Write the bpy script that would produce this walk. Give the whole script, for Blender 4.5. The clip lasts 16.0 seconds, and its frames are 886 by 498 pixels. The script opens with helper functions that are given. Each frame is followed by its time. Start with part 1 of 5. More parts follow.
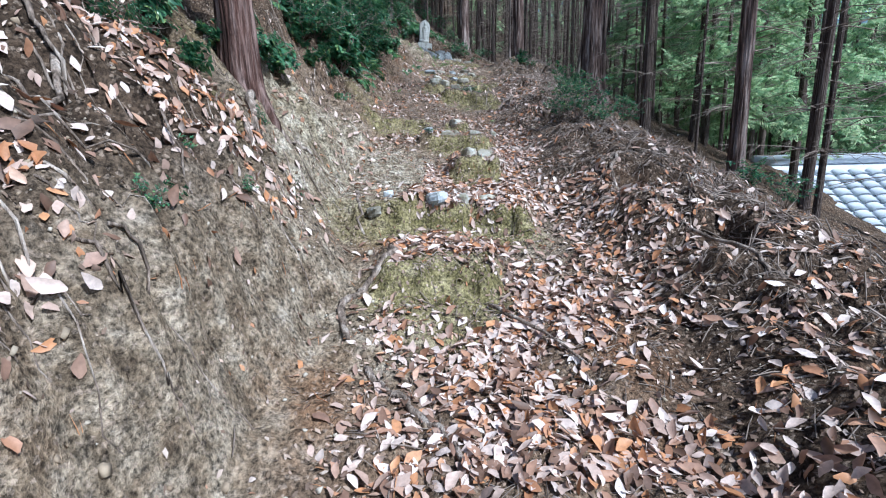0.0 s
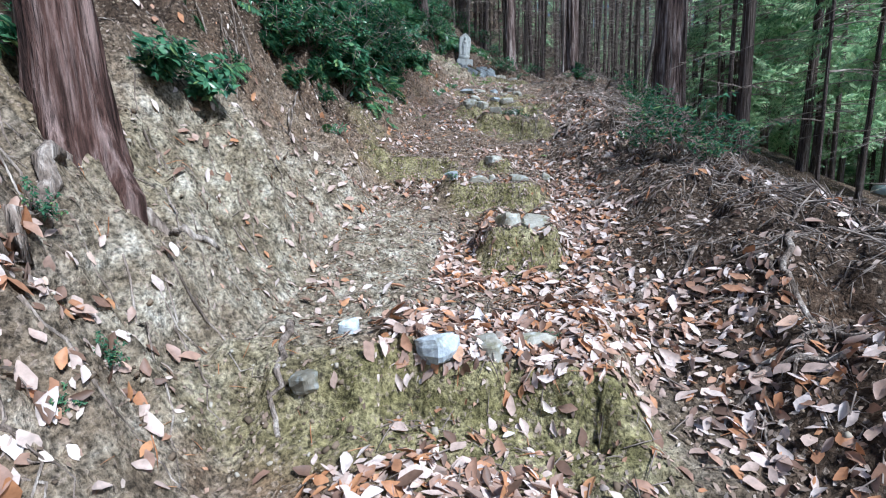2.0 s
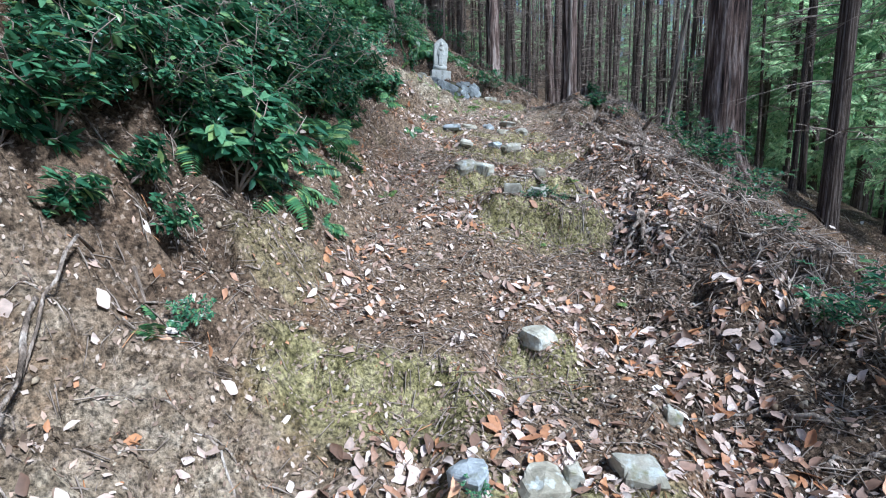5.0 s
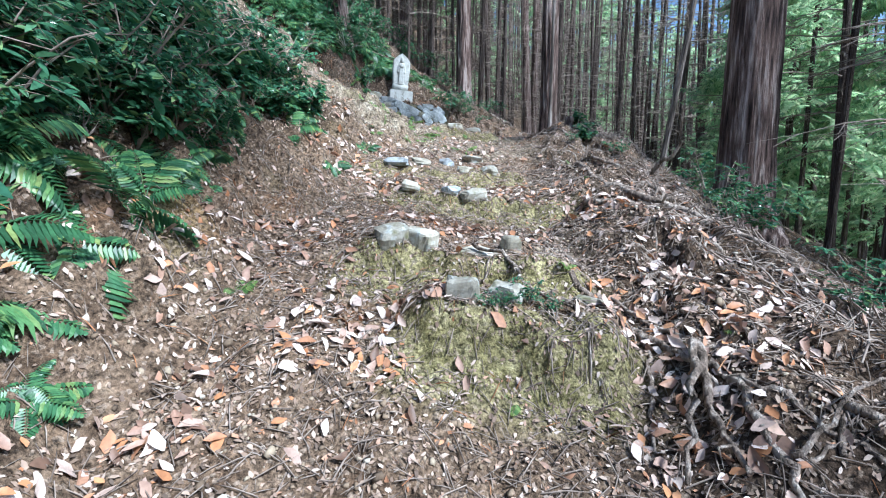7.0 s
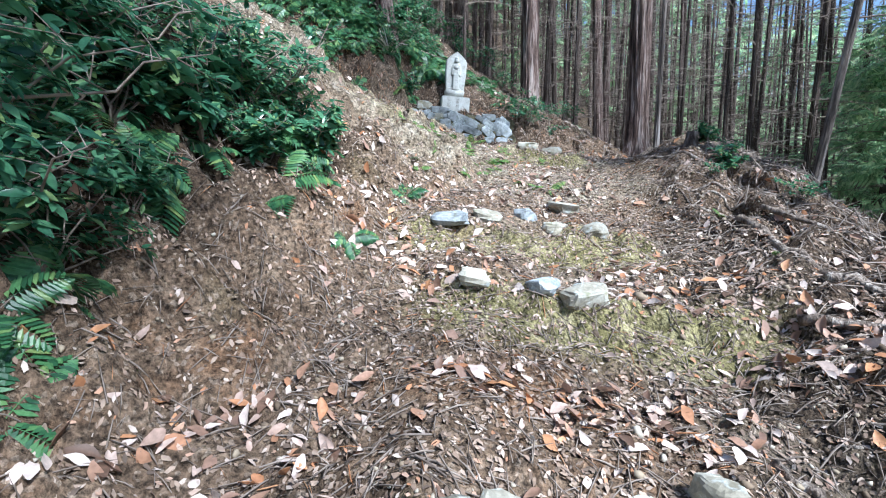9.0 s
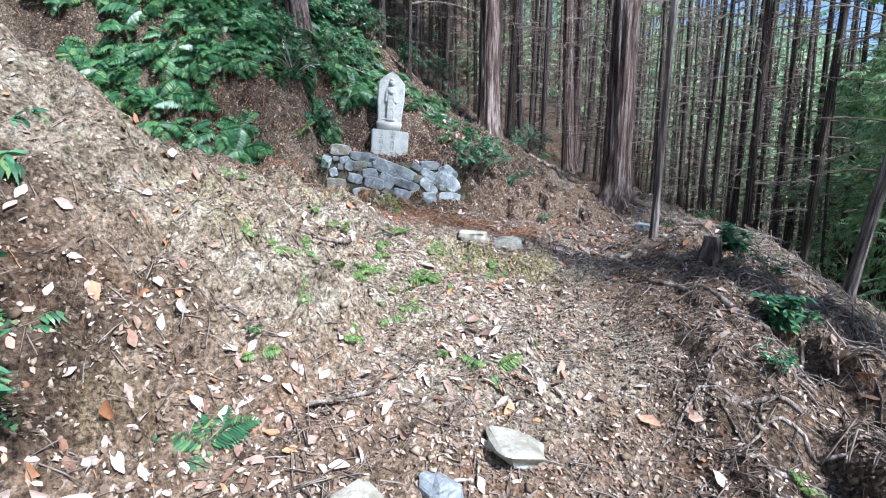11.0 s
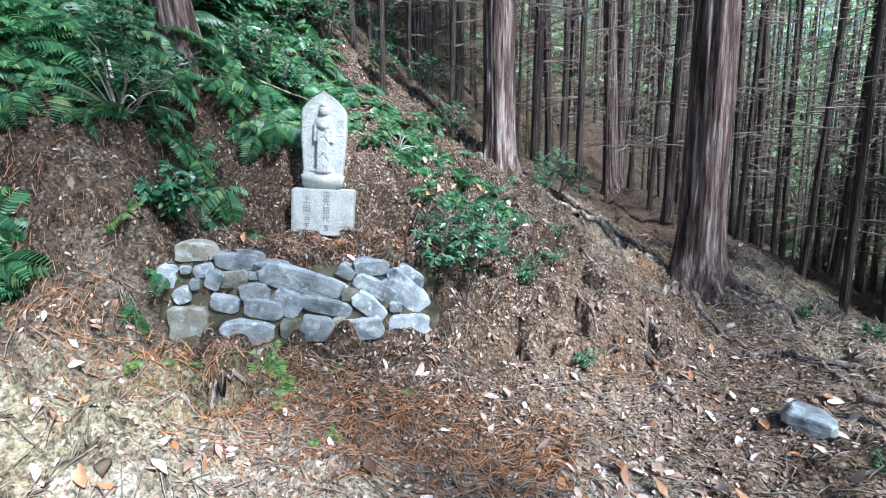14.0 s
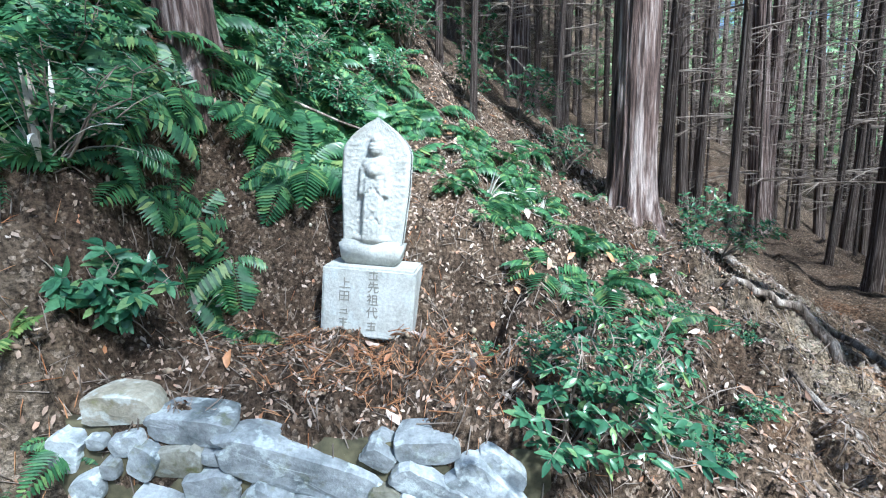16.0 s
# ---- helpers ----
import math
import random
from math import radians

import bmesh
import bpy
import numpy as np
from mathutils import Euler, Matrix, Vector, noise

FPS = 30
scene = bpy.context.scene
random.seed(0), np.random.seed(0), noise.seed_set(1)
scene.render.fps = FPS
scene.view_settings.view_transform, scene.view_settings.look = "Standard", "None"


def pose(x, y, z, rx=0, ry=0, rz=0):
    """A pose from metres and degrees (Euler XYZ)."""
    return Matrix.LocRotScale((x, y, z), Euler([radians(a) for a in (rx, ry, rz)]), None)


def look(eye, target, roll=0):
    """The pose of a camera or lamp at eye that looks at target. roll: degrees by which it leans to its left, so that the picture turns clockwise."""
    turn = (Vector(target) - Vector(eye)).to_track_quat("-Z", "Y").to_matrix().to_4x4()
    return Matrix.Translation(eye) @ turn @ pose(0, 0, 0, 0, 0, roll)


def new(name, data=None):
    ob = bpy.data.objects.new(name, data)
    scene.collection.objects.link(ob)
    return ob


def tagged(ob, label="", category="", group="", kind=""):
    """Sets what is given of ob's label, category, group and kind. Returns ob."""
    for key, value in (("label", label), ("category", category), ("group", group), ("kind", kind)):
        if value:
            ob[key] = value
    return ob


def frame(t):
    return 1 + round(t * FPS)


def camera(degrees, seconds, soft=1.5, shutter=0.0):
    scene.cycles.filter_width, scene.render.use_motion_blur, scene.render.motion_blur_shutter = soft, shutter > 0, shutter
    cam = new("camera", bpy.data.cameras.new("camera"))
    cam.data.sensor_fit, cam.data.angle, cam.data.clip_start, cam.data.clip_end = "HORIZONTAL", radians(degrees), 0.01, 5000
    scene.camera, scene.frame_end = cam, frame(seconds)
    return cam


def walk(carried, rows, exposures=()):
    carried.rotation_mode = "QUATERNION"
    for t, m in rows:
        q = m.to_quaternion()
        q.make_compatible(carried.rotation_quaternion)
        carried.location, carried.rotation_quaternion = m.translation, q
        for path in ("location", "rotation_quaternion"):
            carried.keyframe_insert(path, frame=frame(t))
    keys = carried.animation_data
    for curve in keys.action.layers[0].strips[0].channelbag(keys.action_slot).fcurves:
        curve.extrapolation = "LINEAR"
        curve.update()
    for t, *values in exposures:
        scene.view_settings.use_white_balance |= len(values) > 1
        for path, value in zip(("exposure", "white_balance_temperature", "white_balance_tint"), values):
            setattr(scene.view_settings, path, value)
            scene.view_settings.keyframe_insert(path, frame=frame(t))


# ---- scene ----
cam = camera(86.7, 16.0, soft=1.1)
PATH = [
    (0, (0.158, -0.063, 1.532), (0.015, 1.893, 1.139), -1.5),
    (0.5, (0.14, 0.507, 1.714), (0.084, 2.472, 1.349), -2.0),
    (1, (0.147, 1.106, 1.724), (0.079, 3.082, 1.417), -2.6),
    (1.5, (0.2, 1.667, 1.806), (0.055, 3.64, 1.512), -2.1),
    (2, (0.184, 2.208, 1.911), (-0.152, 4.154, 1.594), -1.9),
    (2.5, (-0.02, 2.812, 2.069), (-0.551, 4.716, 1.765), -2.6),
    (3, (-0.239, 3.356, 2.159), (-0.866, 5.233, 1.869), -3.1),
    (3.5, (-0.453, 3.821, 2.408), (-1.109, 5.686, 2.106), -3.3),
    (4, (-0.583, 4.227, 2.656), (-1.145, 6.122, 2.346), -3.3),
    (4.5, (-0.542, 4.788, 2.743), (-0.878, 6.73, 2.404), -2.4),
    (4.7, (-0.499, 4.992, 2.889), (-0.757, 6.945, 2.545), -2.6),
    (6.8, (-0.232, 7.227, 3.379), (-0.312, 9.208, 3.119), -0.1),
    (7, (-0.21, 7.38, 3.348), (-0.302, 9.363, 3.1), -0.1),
    (7.5, (-0.175, 7.839, 3.614), (-0.299, 9.82, 3.362), -0.4),
    (8, (-0.245, 8.297, 3.704), (-0.485, 10.265, 3.446), -1.5),
    (8.5, (-0.387, 8.692, 3.814), (-0.726, 10.646, 3.554), -0.9),
    (9, (-0.495, 9.349, 3.91), (-0.809, 11.307, 3.653), -0.7),
    (9.5, (-0.62, 9.941, 4.099), (-0.809, 11.917, 3.852), -0.1),
    (9.7, (-0.63, 10.154, 4.225), (-0.77, 12.133, 3.978), -0.1),
    (11.8, (-0.095, 12.273, 5.162), (-0.364, 14.224, 4.811), 0.5),
    (12, (-0.102, 12.477, 5.143), (-0.404, 14.424, 4.799), 0.2),
    (12.5, (-0.12, 13.006, 5.354), (-0.44, 14.946, 4.992), -0.7),
    (13, (-0.08, 13.5, 5.416), (-0.369, 15.444, 5.045), -0.1),
    (13.5, (-0.013, 13.948, 5.613), (-0.274, 15.9, 5.263), -0.4),
    (14, (0.022, 14.406, 5.758), (-0.301, 16.348, 5.408), -1.3),
    (14.5, (0.137, 14.862, 5.849), (-0.274, 16.789, 5.502), -1.5),
    (15, (0.067, 15.273, 5.875), (-0.468, 17.171, 5.545), -1.9),
    (15.5, (-0.157, 15.689, 6.064), (-0.753, 17.575, 5.765), -1.0),
    (16, (-0.366, 15.97, 6.03), (-1.057, 17.828, 5.759), -0.7),
]
walk(cam, [(t, look(eye, target, roll)) for t, eye, target, roll in PATH], exposures=[(0.0, 0.65, 5250, 9), (4.5, 0.85, 5200, 8), (8.0, 1.35, 5250, 7), (12.0, 1.35, 5400, 13), (14.5, 1.55, 5250, 7), (16.0, 1.65, 5250, 5)])

# ---- light ----
SUN_ELEVATION, SUN_AZIMUTH = 48.0, 126.0
world = bpy.data.worlds.new("sky")
scene.world = world
world.use_nodes = True
sky = world.node_tree.nodes.new("ShaderNodeTexSky")
sky.sky_type = "NISHITA"
sky.sun_disc = False
sky.sun_elevation, sky.sun_rotation = radians(SUN_ELEVATION), radians(SUN_AZIMUTH)
back = world.node_tree.nodes["Background"]
world.node_tree.links.new(sky.outputs[0], back.inputs[0])
back.inputs[1].default_value = 0.08
lamp = bpy.data.lights.new("sun", "SUN")
lamp.energy, lamp.angle, lamp.color = 4.0, radians(7.0), (1.0, 0.97, 0.92)
sun = new("sun", lamp)
az, el = radians(SUN_AZIMUTH), radians(SUN_ELEVATION)
sun.matrix_world = look((math.sin(az) * math.cos(el) * 50, math.cos(az) * math.cos(el) * 50, math.sin(el) * 50), (0, 0, 0))

# ---- noise and terrain ----
LAT = np.random.RandomState(5).rand(256, 256)


def vnoise(x, y, seed=0):
    """Smooth value noise from 0 to 1."""
    x, y = np.asarray(x, float) + seed * 17.31, np.asarray(y, float) + seed * 9.73
    xi, yi = np.floor(x).astype(int), np.floor(y).astype(int)
    fx, fy = x - xi, y - yi
    fx, fy = fx * fx * (3 - 2 * fx), fy * fy * (3 - 2 * fy)
    a, b = LAT[xi % 256, yi % 256], LAT[(xi + 1) % 256, yi % 256]
    c, d = LAT[xi % 256, (yi + 1) % 256], LAT[(xi + 1) % 256, (yi + 1) % 256]
    return (a * (1 - fx) + b * fx) * (1 - fy) + (c * (1 - fx) + d * fx) * fy


def smooth(a, b, v):
    u = np.clip((np.asarray(v, float) - a) / (b - a), 0, 1)
    return u * u * (3 - 2 * u)


# the trail's height along its middle, from its foot to the terrace and the wood behind
TRAIL_Y = [-40, -6, 0, 2.3, 4.1, 5.7, 7.0, 8.0, 9.7, 10.4, 12.1, 13.0, 14.3, 15.6, 16.9, 18.8, 20.7, 22.3, 30, 60]
TRAIL_Z = [-9, -1.5, 0.03, 0.38, 0.82, 1.28, 1.6, 1.93, 2.48, 2.74, 3.14, 3.44, 3.92, 4.27, 4.38, 4.48, 4.68, 4.9, 5.3, 6.0]
# the foot of the uphill bank, its lower slope, the width of that slope and the slope above
BANK_Y = [-6, 0, 2.0, 3.2, 4.2, 5.6, 7.0, 8.2, 10.4, 12.0, 13.2, 14.3, 15.2, 16.4, 17.0, 17.9, 19.0, 21.0, 30]
BANK_X = [-0.8, -0.72, -0.78, -0.85, -1.05, -1.2, -1.3, -1.4, -1.65, -1.5, -1.25, -1.0, -1.2, -1.2, -0.6, 1.4, 1.8, 1.9, 2.2]
BANK_S = [2.0, 2.2, 2.0, 1.5, 1.55, 1.05, 0.7, 0.95, 0.75, 0.8, 0.75, 0.7, 0.28, 0.2, 0.35, 0.33, 0.36, 0.55, 0.6]
BANK_W = [0.4, 0.35, 0.35, 0.6, 0.7, 0.75, 0.85, 0.8, 0.7, 0.8, 1.0, 1.2, 2.5, 2.5, 1.0, 3.2, 4.0, 4.0, 4.0]
BANK_T = [0.9, 0.95, 1.1, 1.0, 1.1, 1.3, 2.2, 1.5, 1.3, 1.15, 0.9, 0.8, 0.55, 0.6, 0.8, 0.9, 0.9, 0.9, 0.75]
# the downhill edge of the trail and the berm on it
RIM_Y = [-6, 0, 2.5, 4.2, 6.0, 8.3, 10.0, 12.0, 14.0, 15.0, 16.0, 17.5, 20, 30]
RIM_X = [1.9, 1.8, 1.75, 1.55, 1.4, 1.05, 1.0, 1.05, 1.15, 1.2, 1.45, 2.0, 2.2, 2.5]
RIM_H = [0.2, 0.22, 0.26, 0.3, 0.28, 0.3, 0.25, 0.26, 0.26, 0.24, 0.22, 0.1, 0.05, 0.05]
# earth steps: edge, middle, half width, height, length of tread
STEPS = [(4.05, -0.78, 0.36, 0.2, 1.3), (3.12, -0.12, 0.42, 0.16, 1.0), (4.08, 0.1, 0.52, 0.25, 1.3), (5.66, 0.16, 0.3, 0.26, 1.1), (6.93, -0.12, 0.52, 0.19, 1.0),
         (7.95, -0.15, 0.2, 0.12, 0.6), (7.55, -1.0, 0.5, 0.14, 0.9), (9.66, 0.05, 0.55, 0.26, 0.9), (10.33, -0.2, 0.7, 0.16, 1.3),
         (12.0, -0.1, 0.8, 0.11, 1.0), (12.85, -0.6, 0.65, 0.08, 1.2), (12.95, 0.15, 0.3, 0.06, 1.0), (15.5, -0.2, 0.5, 0.1, 1.0)]
# the platform behind the dry-stone wall
WALL_A, WALL_B = Vector((-2.15, 16.84, 0)), Vector((-0.5, 17.5, 0))
WALL_U = (WALL_B - WALL_A).normalized()
WALL_N = Vector((WALL_U.y, -WALL_U.x, 0))
PLAT_Z = 5.265
WALL_FALL = 0.095


def land(x, y, fine=True):
    """Height of the ground."""
    x, y = np.asarray(x, float), np.asarray(y, float)
    zc = np.interp(y, TRAIL_Y, TRAIL_Z)
    z = zc + 0.14 * np.clip(-x, 0, 1.4) - np.clip(x, -6, 8) * np.interp(y, [6, 10, 12.5, 16], [-0.026, 0.044, 0.044, 0.045])
    wob = (vnoise(x * 0.9, y * 0.9, 3) - 0.5) * 0.35 + (vnoise(x * 2.7, y * 2.7, 4) - 0.5) * 0.16
    d = np.clip(np.interp(y, BANK_Y, BANK_X) + wob - x, 0, None)
    w = np.interp(y, BANK_Y, BANK_W)
    bank = np.interp(y, BANK_Y, BANK_S) * np.minimum(d, w) + np.interp(y, BANK_Y, BANK_T) * np.clip(d - w, 0, 6) + 0.35 * np.clip(d - w - 6, 0, 40)
    z = z + bank
    r = x - np.interp(y, RIM_Y, RIM_X) - wob * 0.8
    z = z + np.interp(y, RIM_Y, RIM_H) * smooth(-0.55, 0.12, r) - 0.42 * np.clip(r - 0.25, 0, 22) * smooth(0.2, 2.0, r) + 0.02 * np.clip(r - 30, 0, 60) + 0.45 * np.clip(y - 35 - 0.35 * np.clip(x, 0, 60), 0, 50)
    for y0, x0, half, h, run in STEPS:
        edge = y0 + (vnoise(x * 4.0, x * 0 + y0, 7) - 0.5) * 0.22 + (vnoise(x * 12.0, x * 0 + y0, 8) - 0.5) * 0.12
        across = 1 - smooth(half * 0.8, half * 1.25, np.abs(x - x0))
        z = z + h * across * smooth(edge - 0.12, edge + 0.02, y) * (1 - np.clip((y - y0) / run, 0, 1))
    u = (x - WALL_A.x) * WALL_U.x + (y - WALL_A.y) * WALL_U.y
    v = -((x - WALL_A.x) * WALL_N.x + (y - WALL_A.y) * WALL_N.y)
    inside = smooth(-0.25, 0.05, u) * (1 - smooth(1.62, 1.95, u)) * smooth(0.05, 0.16, v) * (1 - smooth(1.15, 1.6, v))
    z = z * (1 - inside) + (PLAT_Z - WALL_FALL * u + 0.05 * v) * inside
    front = smooth(-0.3, 0.1, u) * (1 - smooth(1.5, 1.9, u)) * smooth(-0.5, -0.05, v) * (1 - smooth(0.05, 0.16, v))
    z = z * (1 - front) + (4.71 - WALL_FALL * u) * front
    far = smooth(6, 30, np.abs(y - 8)) + smooth(5, 20, np.abs(x))
    z = z + (vnoise(x * 0.13, y * 0.13, 1) - 0.5) * 1.6 * np.clip(far, 0, 1)
    if fine:
        steep = smooth(0.02, 0.35, d) * (1 - smooth(2.5, 4, d))
        z = z + (vnoise(x * 1.7, y * 1.7, 11) - 0.5) * 0.10 + (vnoise(x * 5, y * 5, 12) - 0.5) * 0.055 + (vnoise(x * 13, y * 13, 13) - 0.5) * 0.045
        z = z + steep * ((vnoise(x * 3, y * 8, 14) - 0.5) * 0.2 + (vnoise(x * 5, y * 17, 15) - 0.5) * 0.13 + (vnoise(x * 19, y * 24, 17) - 0.5) * 0.05)
        z = z + steep * (0.5 - np.abs(vnoise(x * 4.3, y * 4.3, 18) - 0.5) * 2) * 0.10 - steep * smooth(0.62, 0.8, vnoise(x * 9, y * 9, 19)) * 0.11
        z = z + (vnoise(x * 24, y * 24, 20) - 0.5) * 0.03
        z = z + smooth(-0.4, 0.3, r) * ((vnoise(x * 7, y * 7, 16) - 0.5) * 0.14 - 0.16 * smooth(0.58, 0.8, vnoise(x * 2.6, y * 2.6, 29)))
    return z


def ground_z(x, y):
    return float(land(np.array([x]), np.array([y]))[0])


def ground_n(x, y, e=0.06):
    gx = (ground_z(x + e, y) - ground_z(x - e, y)) / (2 * e)
    gy = (ground_z(x, y + e) - ground_z(x, y - e)) / (2 * e)
    return Vector((-gx, -gy, 1)).normalized()


# ---- materials ----
def material(name, rough=0.8, spec=0.3):
    m = bpy.data.materials.new(name)
    m.use_nodes = True
    nt = m.node_tree
    b = nt.nodes["Principled BSDF"]
    b.inputs["Roughness"].default_value = rough
    b.inputs["Specular IOR Level"].default_value = spec
    return m, nt, b


def node(nt, kind, **given):
    n = nt.nodes.new(kind)
    for k, v in given.items():
        n.inputs[k.replace("_", " ")].default_value = v
    return n


def coords(nt, scale=(1, 1, 1), space="Object"):
    tc = nt.nodes.new("ShaderNodeTexCoord")
    mp = nt.nodes.new("ShaderNodeMapping")
    mp.inputs["Scale"].default_value = scale
    nt.links.new(tc.outputs[space], mp.inputs["Vector"])
    return mp.outputs["Vector"]


def noisy(nt, vec, scale, detail=5.0, rough=0.6):
    n = node(nt, "ShaderNodeTexNoise", Scale=scale, Detail=detail, Roughness=rough)
    nt.links.new(vec, n.inputs["Vector"])
    return n.outputs["Fac"]


def ramp(nt, fac, stops):
    r = nt.nodes.new("ShaderNodeValToRGB")
    e = r.color_ramp.elements
    while len(e) < len(stops):
        e.new(0.5)
    for el_, (p, c) in zip(e, stops):
        el_.position, el_.color = p, (*c, 1) if len(c) == 3 else c
    nt.links.new(fac, r.inputs["Fac"])
    return r.outputs["Color"]


def grey(v):
    return (v, v, v)


def mix(nt, fac, a, b, mode="MIX"):
    m = nt.nodes.new("ShaderNodeMix")
    m.data_type, m.blend_type = "RGBA", mode
    for sock, val in ((m.inputs[0], fac), (m.inputs[6], a), (m.inputs[7], b)):
        if hasattr(val, "links"):
            nt.links.new(val, sock)
        elif isinstance(val, tuple):
            sock.default_value = (*val, 1)
        else:
            sock.default_value = val
    return m.outputs[2]


def bump(nt, b, height, strength, dist):
    n = node(nt, "ShaderNodeBump", Strength=strength, Distance=dist)
    nt.links.new(height, n.inputs["Height"])
    nt.links.new(n.outputs["Normal"], b.inputs["Normal"])


def chance(nt):
    """A number from 0 to 1 for each piece, be it an object or an island of a mesh."""
    o, g = nt.nodes.new("ShaderNodeObjectInfo"), nt.nodes.new("ShaderNodeNewGeometry")
    a = nt.nodes.new("ShaderNodeMath")
    a.operation = "ADD"
    nt.links.new(o.outputs["Random"], a.inputs[0])
    nt.links.new(g.outputs["Random Per Island"], a.inputs[1])
    f = nt.nodes.new("ShaderNodeMath")
    f.operation = "FRACT"
    nt.links.new(a.outputs[0], f.inputs[0])
    return f.outputs[0]


def soil_material():
    m, nt, b = material("forest_soil", 0.95, 0.15)
    v = coords(nt)
    cover = nt.nodes.new("ShaderNodeVertexColor")
    cover.layer_name = "cover"
    sep = nt.nodes.new("ShaderNodeSeparateColor")
    nt.links.new(cover.outputs["Color"], sep.inputs["Color"])
    big, mid, small = noisy(nt, v, 1.3), noisy(nt, v, 7.0, 6, 0.65), noisy(nt, v, 45.0, 4, 0.7)
    base = ramp(nt, mid, [(0.25, (0.10, 0.066, 0.042)), (0.45, (0.185, 0.125, 0.08)), (0.6, (0.27, 0.19, 0.125)), (0.8, (0.37, 0.28, 0.19))])
    red = mix(nt, ramp(nt, big, [(0.52, grey(0)), (0.68, grey(0.7))]), base, (0.30, 0.15, 0.07))
    clay = ramp(nt, mid, [(0.3, (0.13, 0.10, 0.065)), (0.45, (0.30, 0.245, 0.165)), (0.58, (0.47, 0.41, 0.30)), (0.72, (0.70, 0.64, 0.52))])
    c1 = mix(nt, sep.outputs["Green"], red, clay)
    humus = ramp(nt, mid, [(0.3, (0.035, 0.024, 0.016)), (0.6, (0.10, 0.068, 0.045)), (0.8, (0.2, 0.145, 0.1))])
    c2 = mix(nt, sep.outputs["Blue"], c1, humus)
    mossy = ramp(nt, mid, [(0.28, (0.07, 0.062, 0.025)), (0.45, (0.23, 0.2, 0.085)), (0.6, (0.38, 0.33, 0.165)), (0.75, (0.55, 0.49, 0.29))])
    c3 = mix(nt, sep.outputs["Red"], c2, mossy)
    fleck = node(nt, "ShaderNodeTexVoronoi", Scale=60.0)
    nt.links.new(v, fleck.inputs["Vector"])
    c4 = mix(nt, ramp(nt, fleck.outputs["Color"], [(0.72, grey(0)), (0.85, grey(0.55))]), c3, (0.42, 0.33, 0.25))
    # c5 and c6 darken the low parts of the bump noise, painting crevice shade
    c5 = mix(nt, 0.9, c4, ramp(nt, small, [(0.34, grey(0.12)), (0.48, grey(0.8)), (0.66, grey(1.55))]), "MULTIPLY")
    flake = noisy(nt, coords(nt, (19, 19, 13)), 1.0, 6, 0.72)
    c6 = mix(nt, 0.8, c5, ramp(nt, flake, [(0.36, grey(0.22)), (0.48, grey(0.95)), (0.64, grey(1.25))]), "MULTIPLY")
    nt.links.new(c6, b.inputs["Base Color"])
    h = mix(nt, 0.2, mix(nt, 0.5, small, mix(nt, 0.5, mid, flake)), fleck.outputs["Color"])
    bump(nt, b, h, 1.0, 0.075)
    return m


def bark_material(name, dark, light, pale):
    m, nt, b = material(name, 0.9, 0.15)
    v = coords(nt, (9, 9, 0.7))
    w = coords(nt, (30, 30, 2.0))
    a, c = noisy(nt, v, 1.6, 6, 0.65), noisy(nt, w, 1.5, 4, 0.7)
    col = ramp(nt, a, [(0.36, dark), (0.5, light), (0.63, pale)])
    col = mix(nt, 0.8, col, ramp(nt, c, [(0.34, grey(0.25)), (0.55, grey(1.0)), (0.72, grey(1.45))]), "MULTIPLY")
    nt.links.new(col, b.inputs["Base Color"])
    bump(nt, b, mix(nt, 0.45, a, c), 1.0, 0.07)
    return m


def leaf_material(name, stops, rough=0.5, thin=0.25, vary=True):
    m, nt, b = material(name, rough, 0.4)
    col = ramp(nt, chance(nt), stops)
    n = noisy(nt, coords(nt), 38.0, 3)
    col = mix(nt, 0.6, col, ramp(nt, n, [(0.3, grey(0.55)), (0.7, grey(1.25))]), "MULTIPLY")
    nt.links.new(col, b.inputs["Base Color"])
    if thin:
        t = nt.nodes.new("ShaderNodeBsdfTranslucent")
        nt.links.new(col, t.inputs["Color"])
        s = nt.nodes.new("ShaderNodeMixShader")
        s.inputs[0].default_value = thin
        nt.links.new(b.outputs[0], s.inputs[1])
        nt.links.new(t.outputs[0], s.inputs[2])
        nt.links.new(s.outputs[0], nt.nodes["Material Output"].inputs["Surface"])
    return m


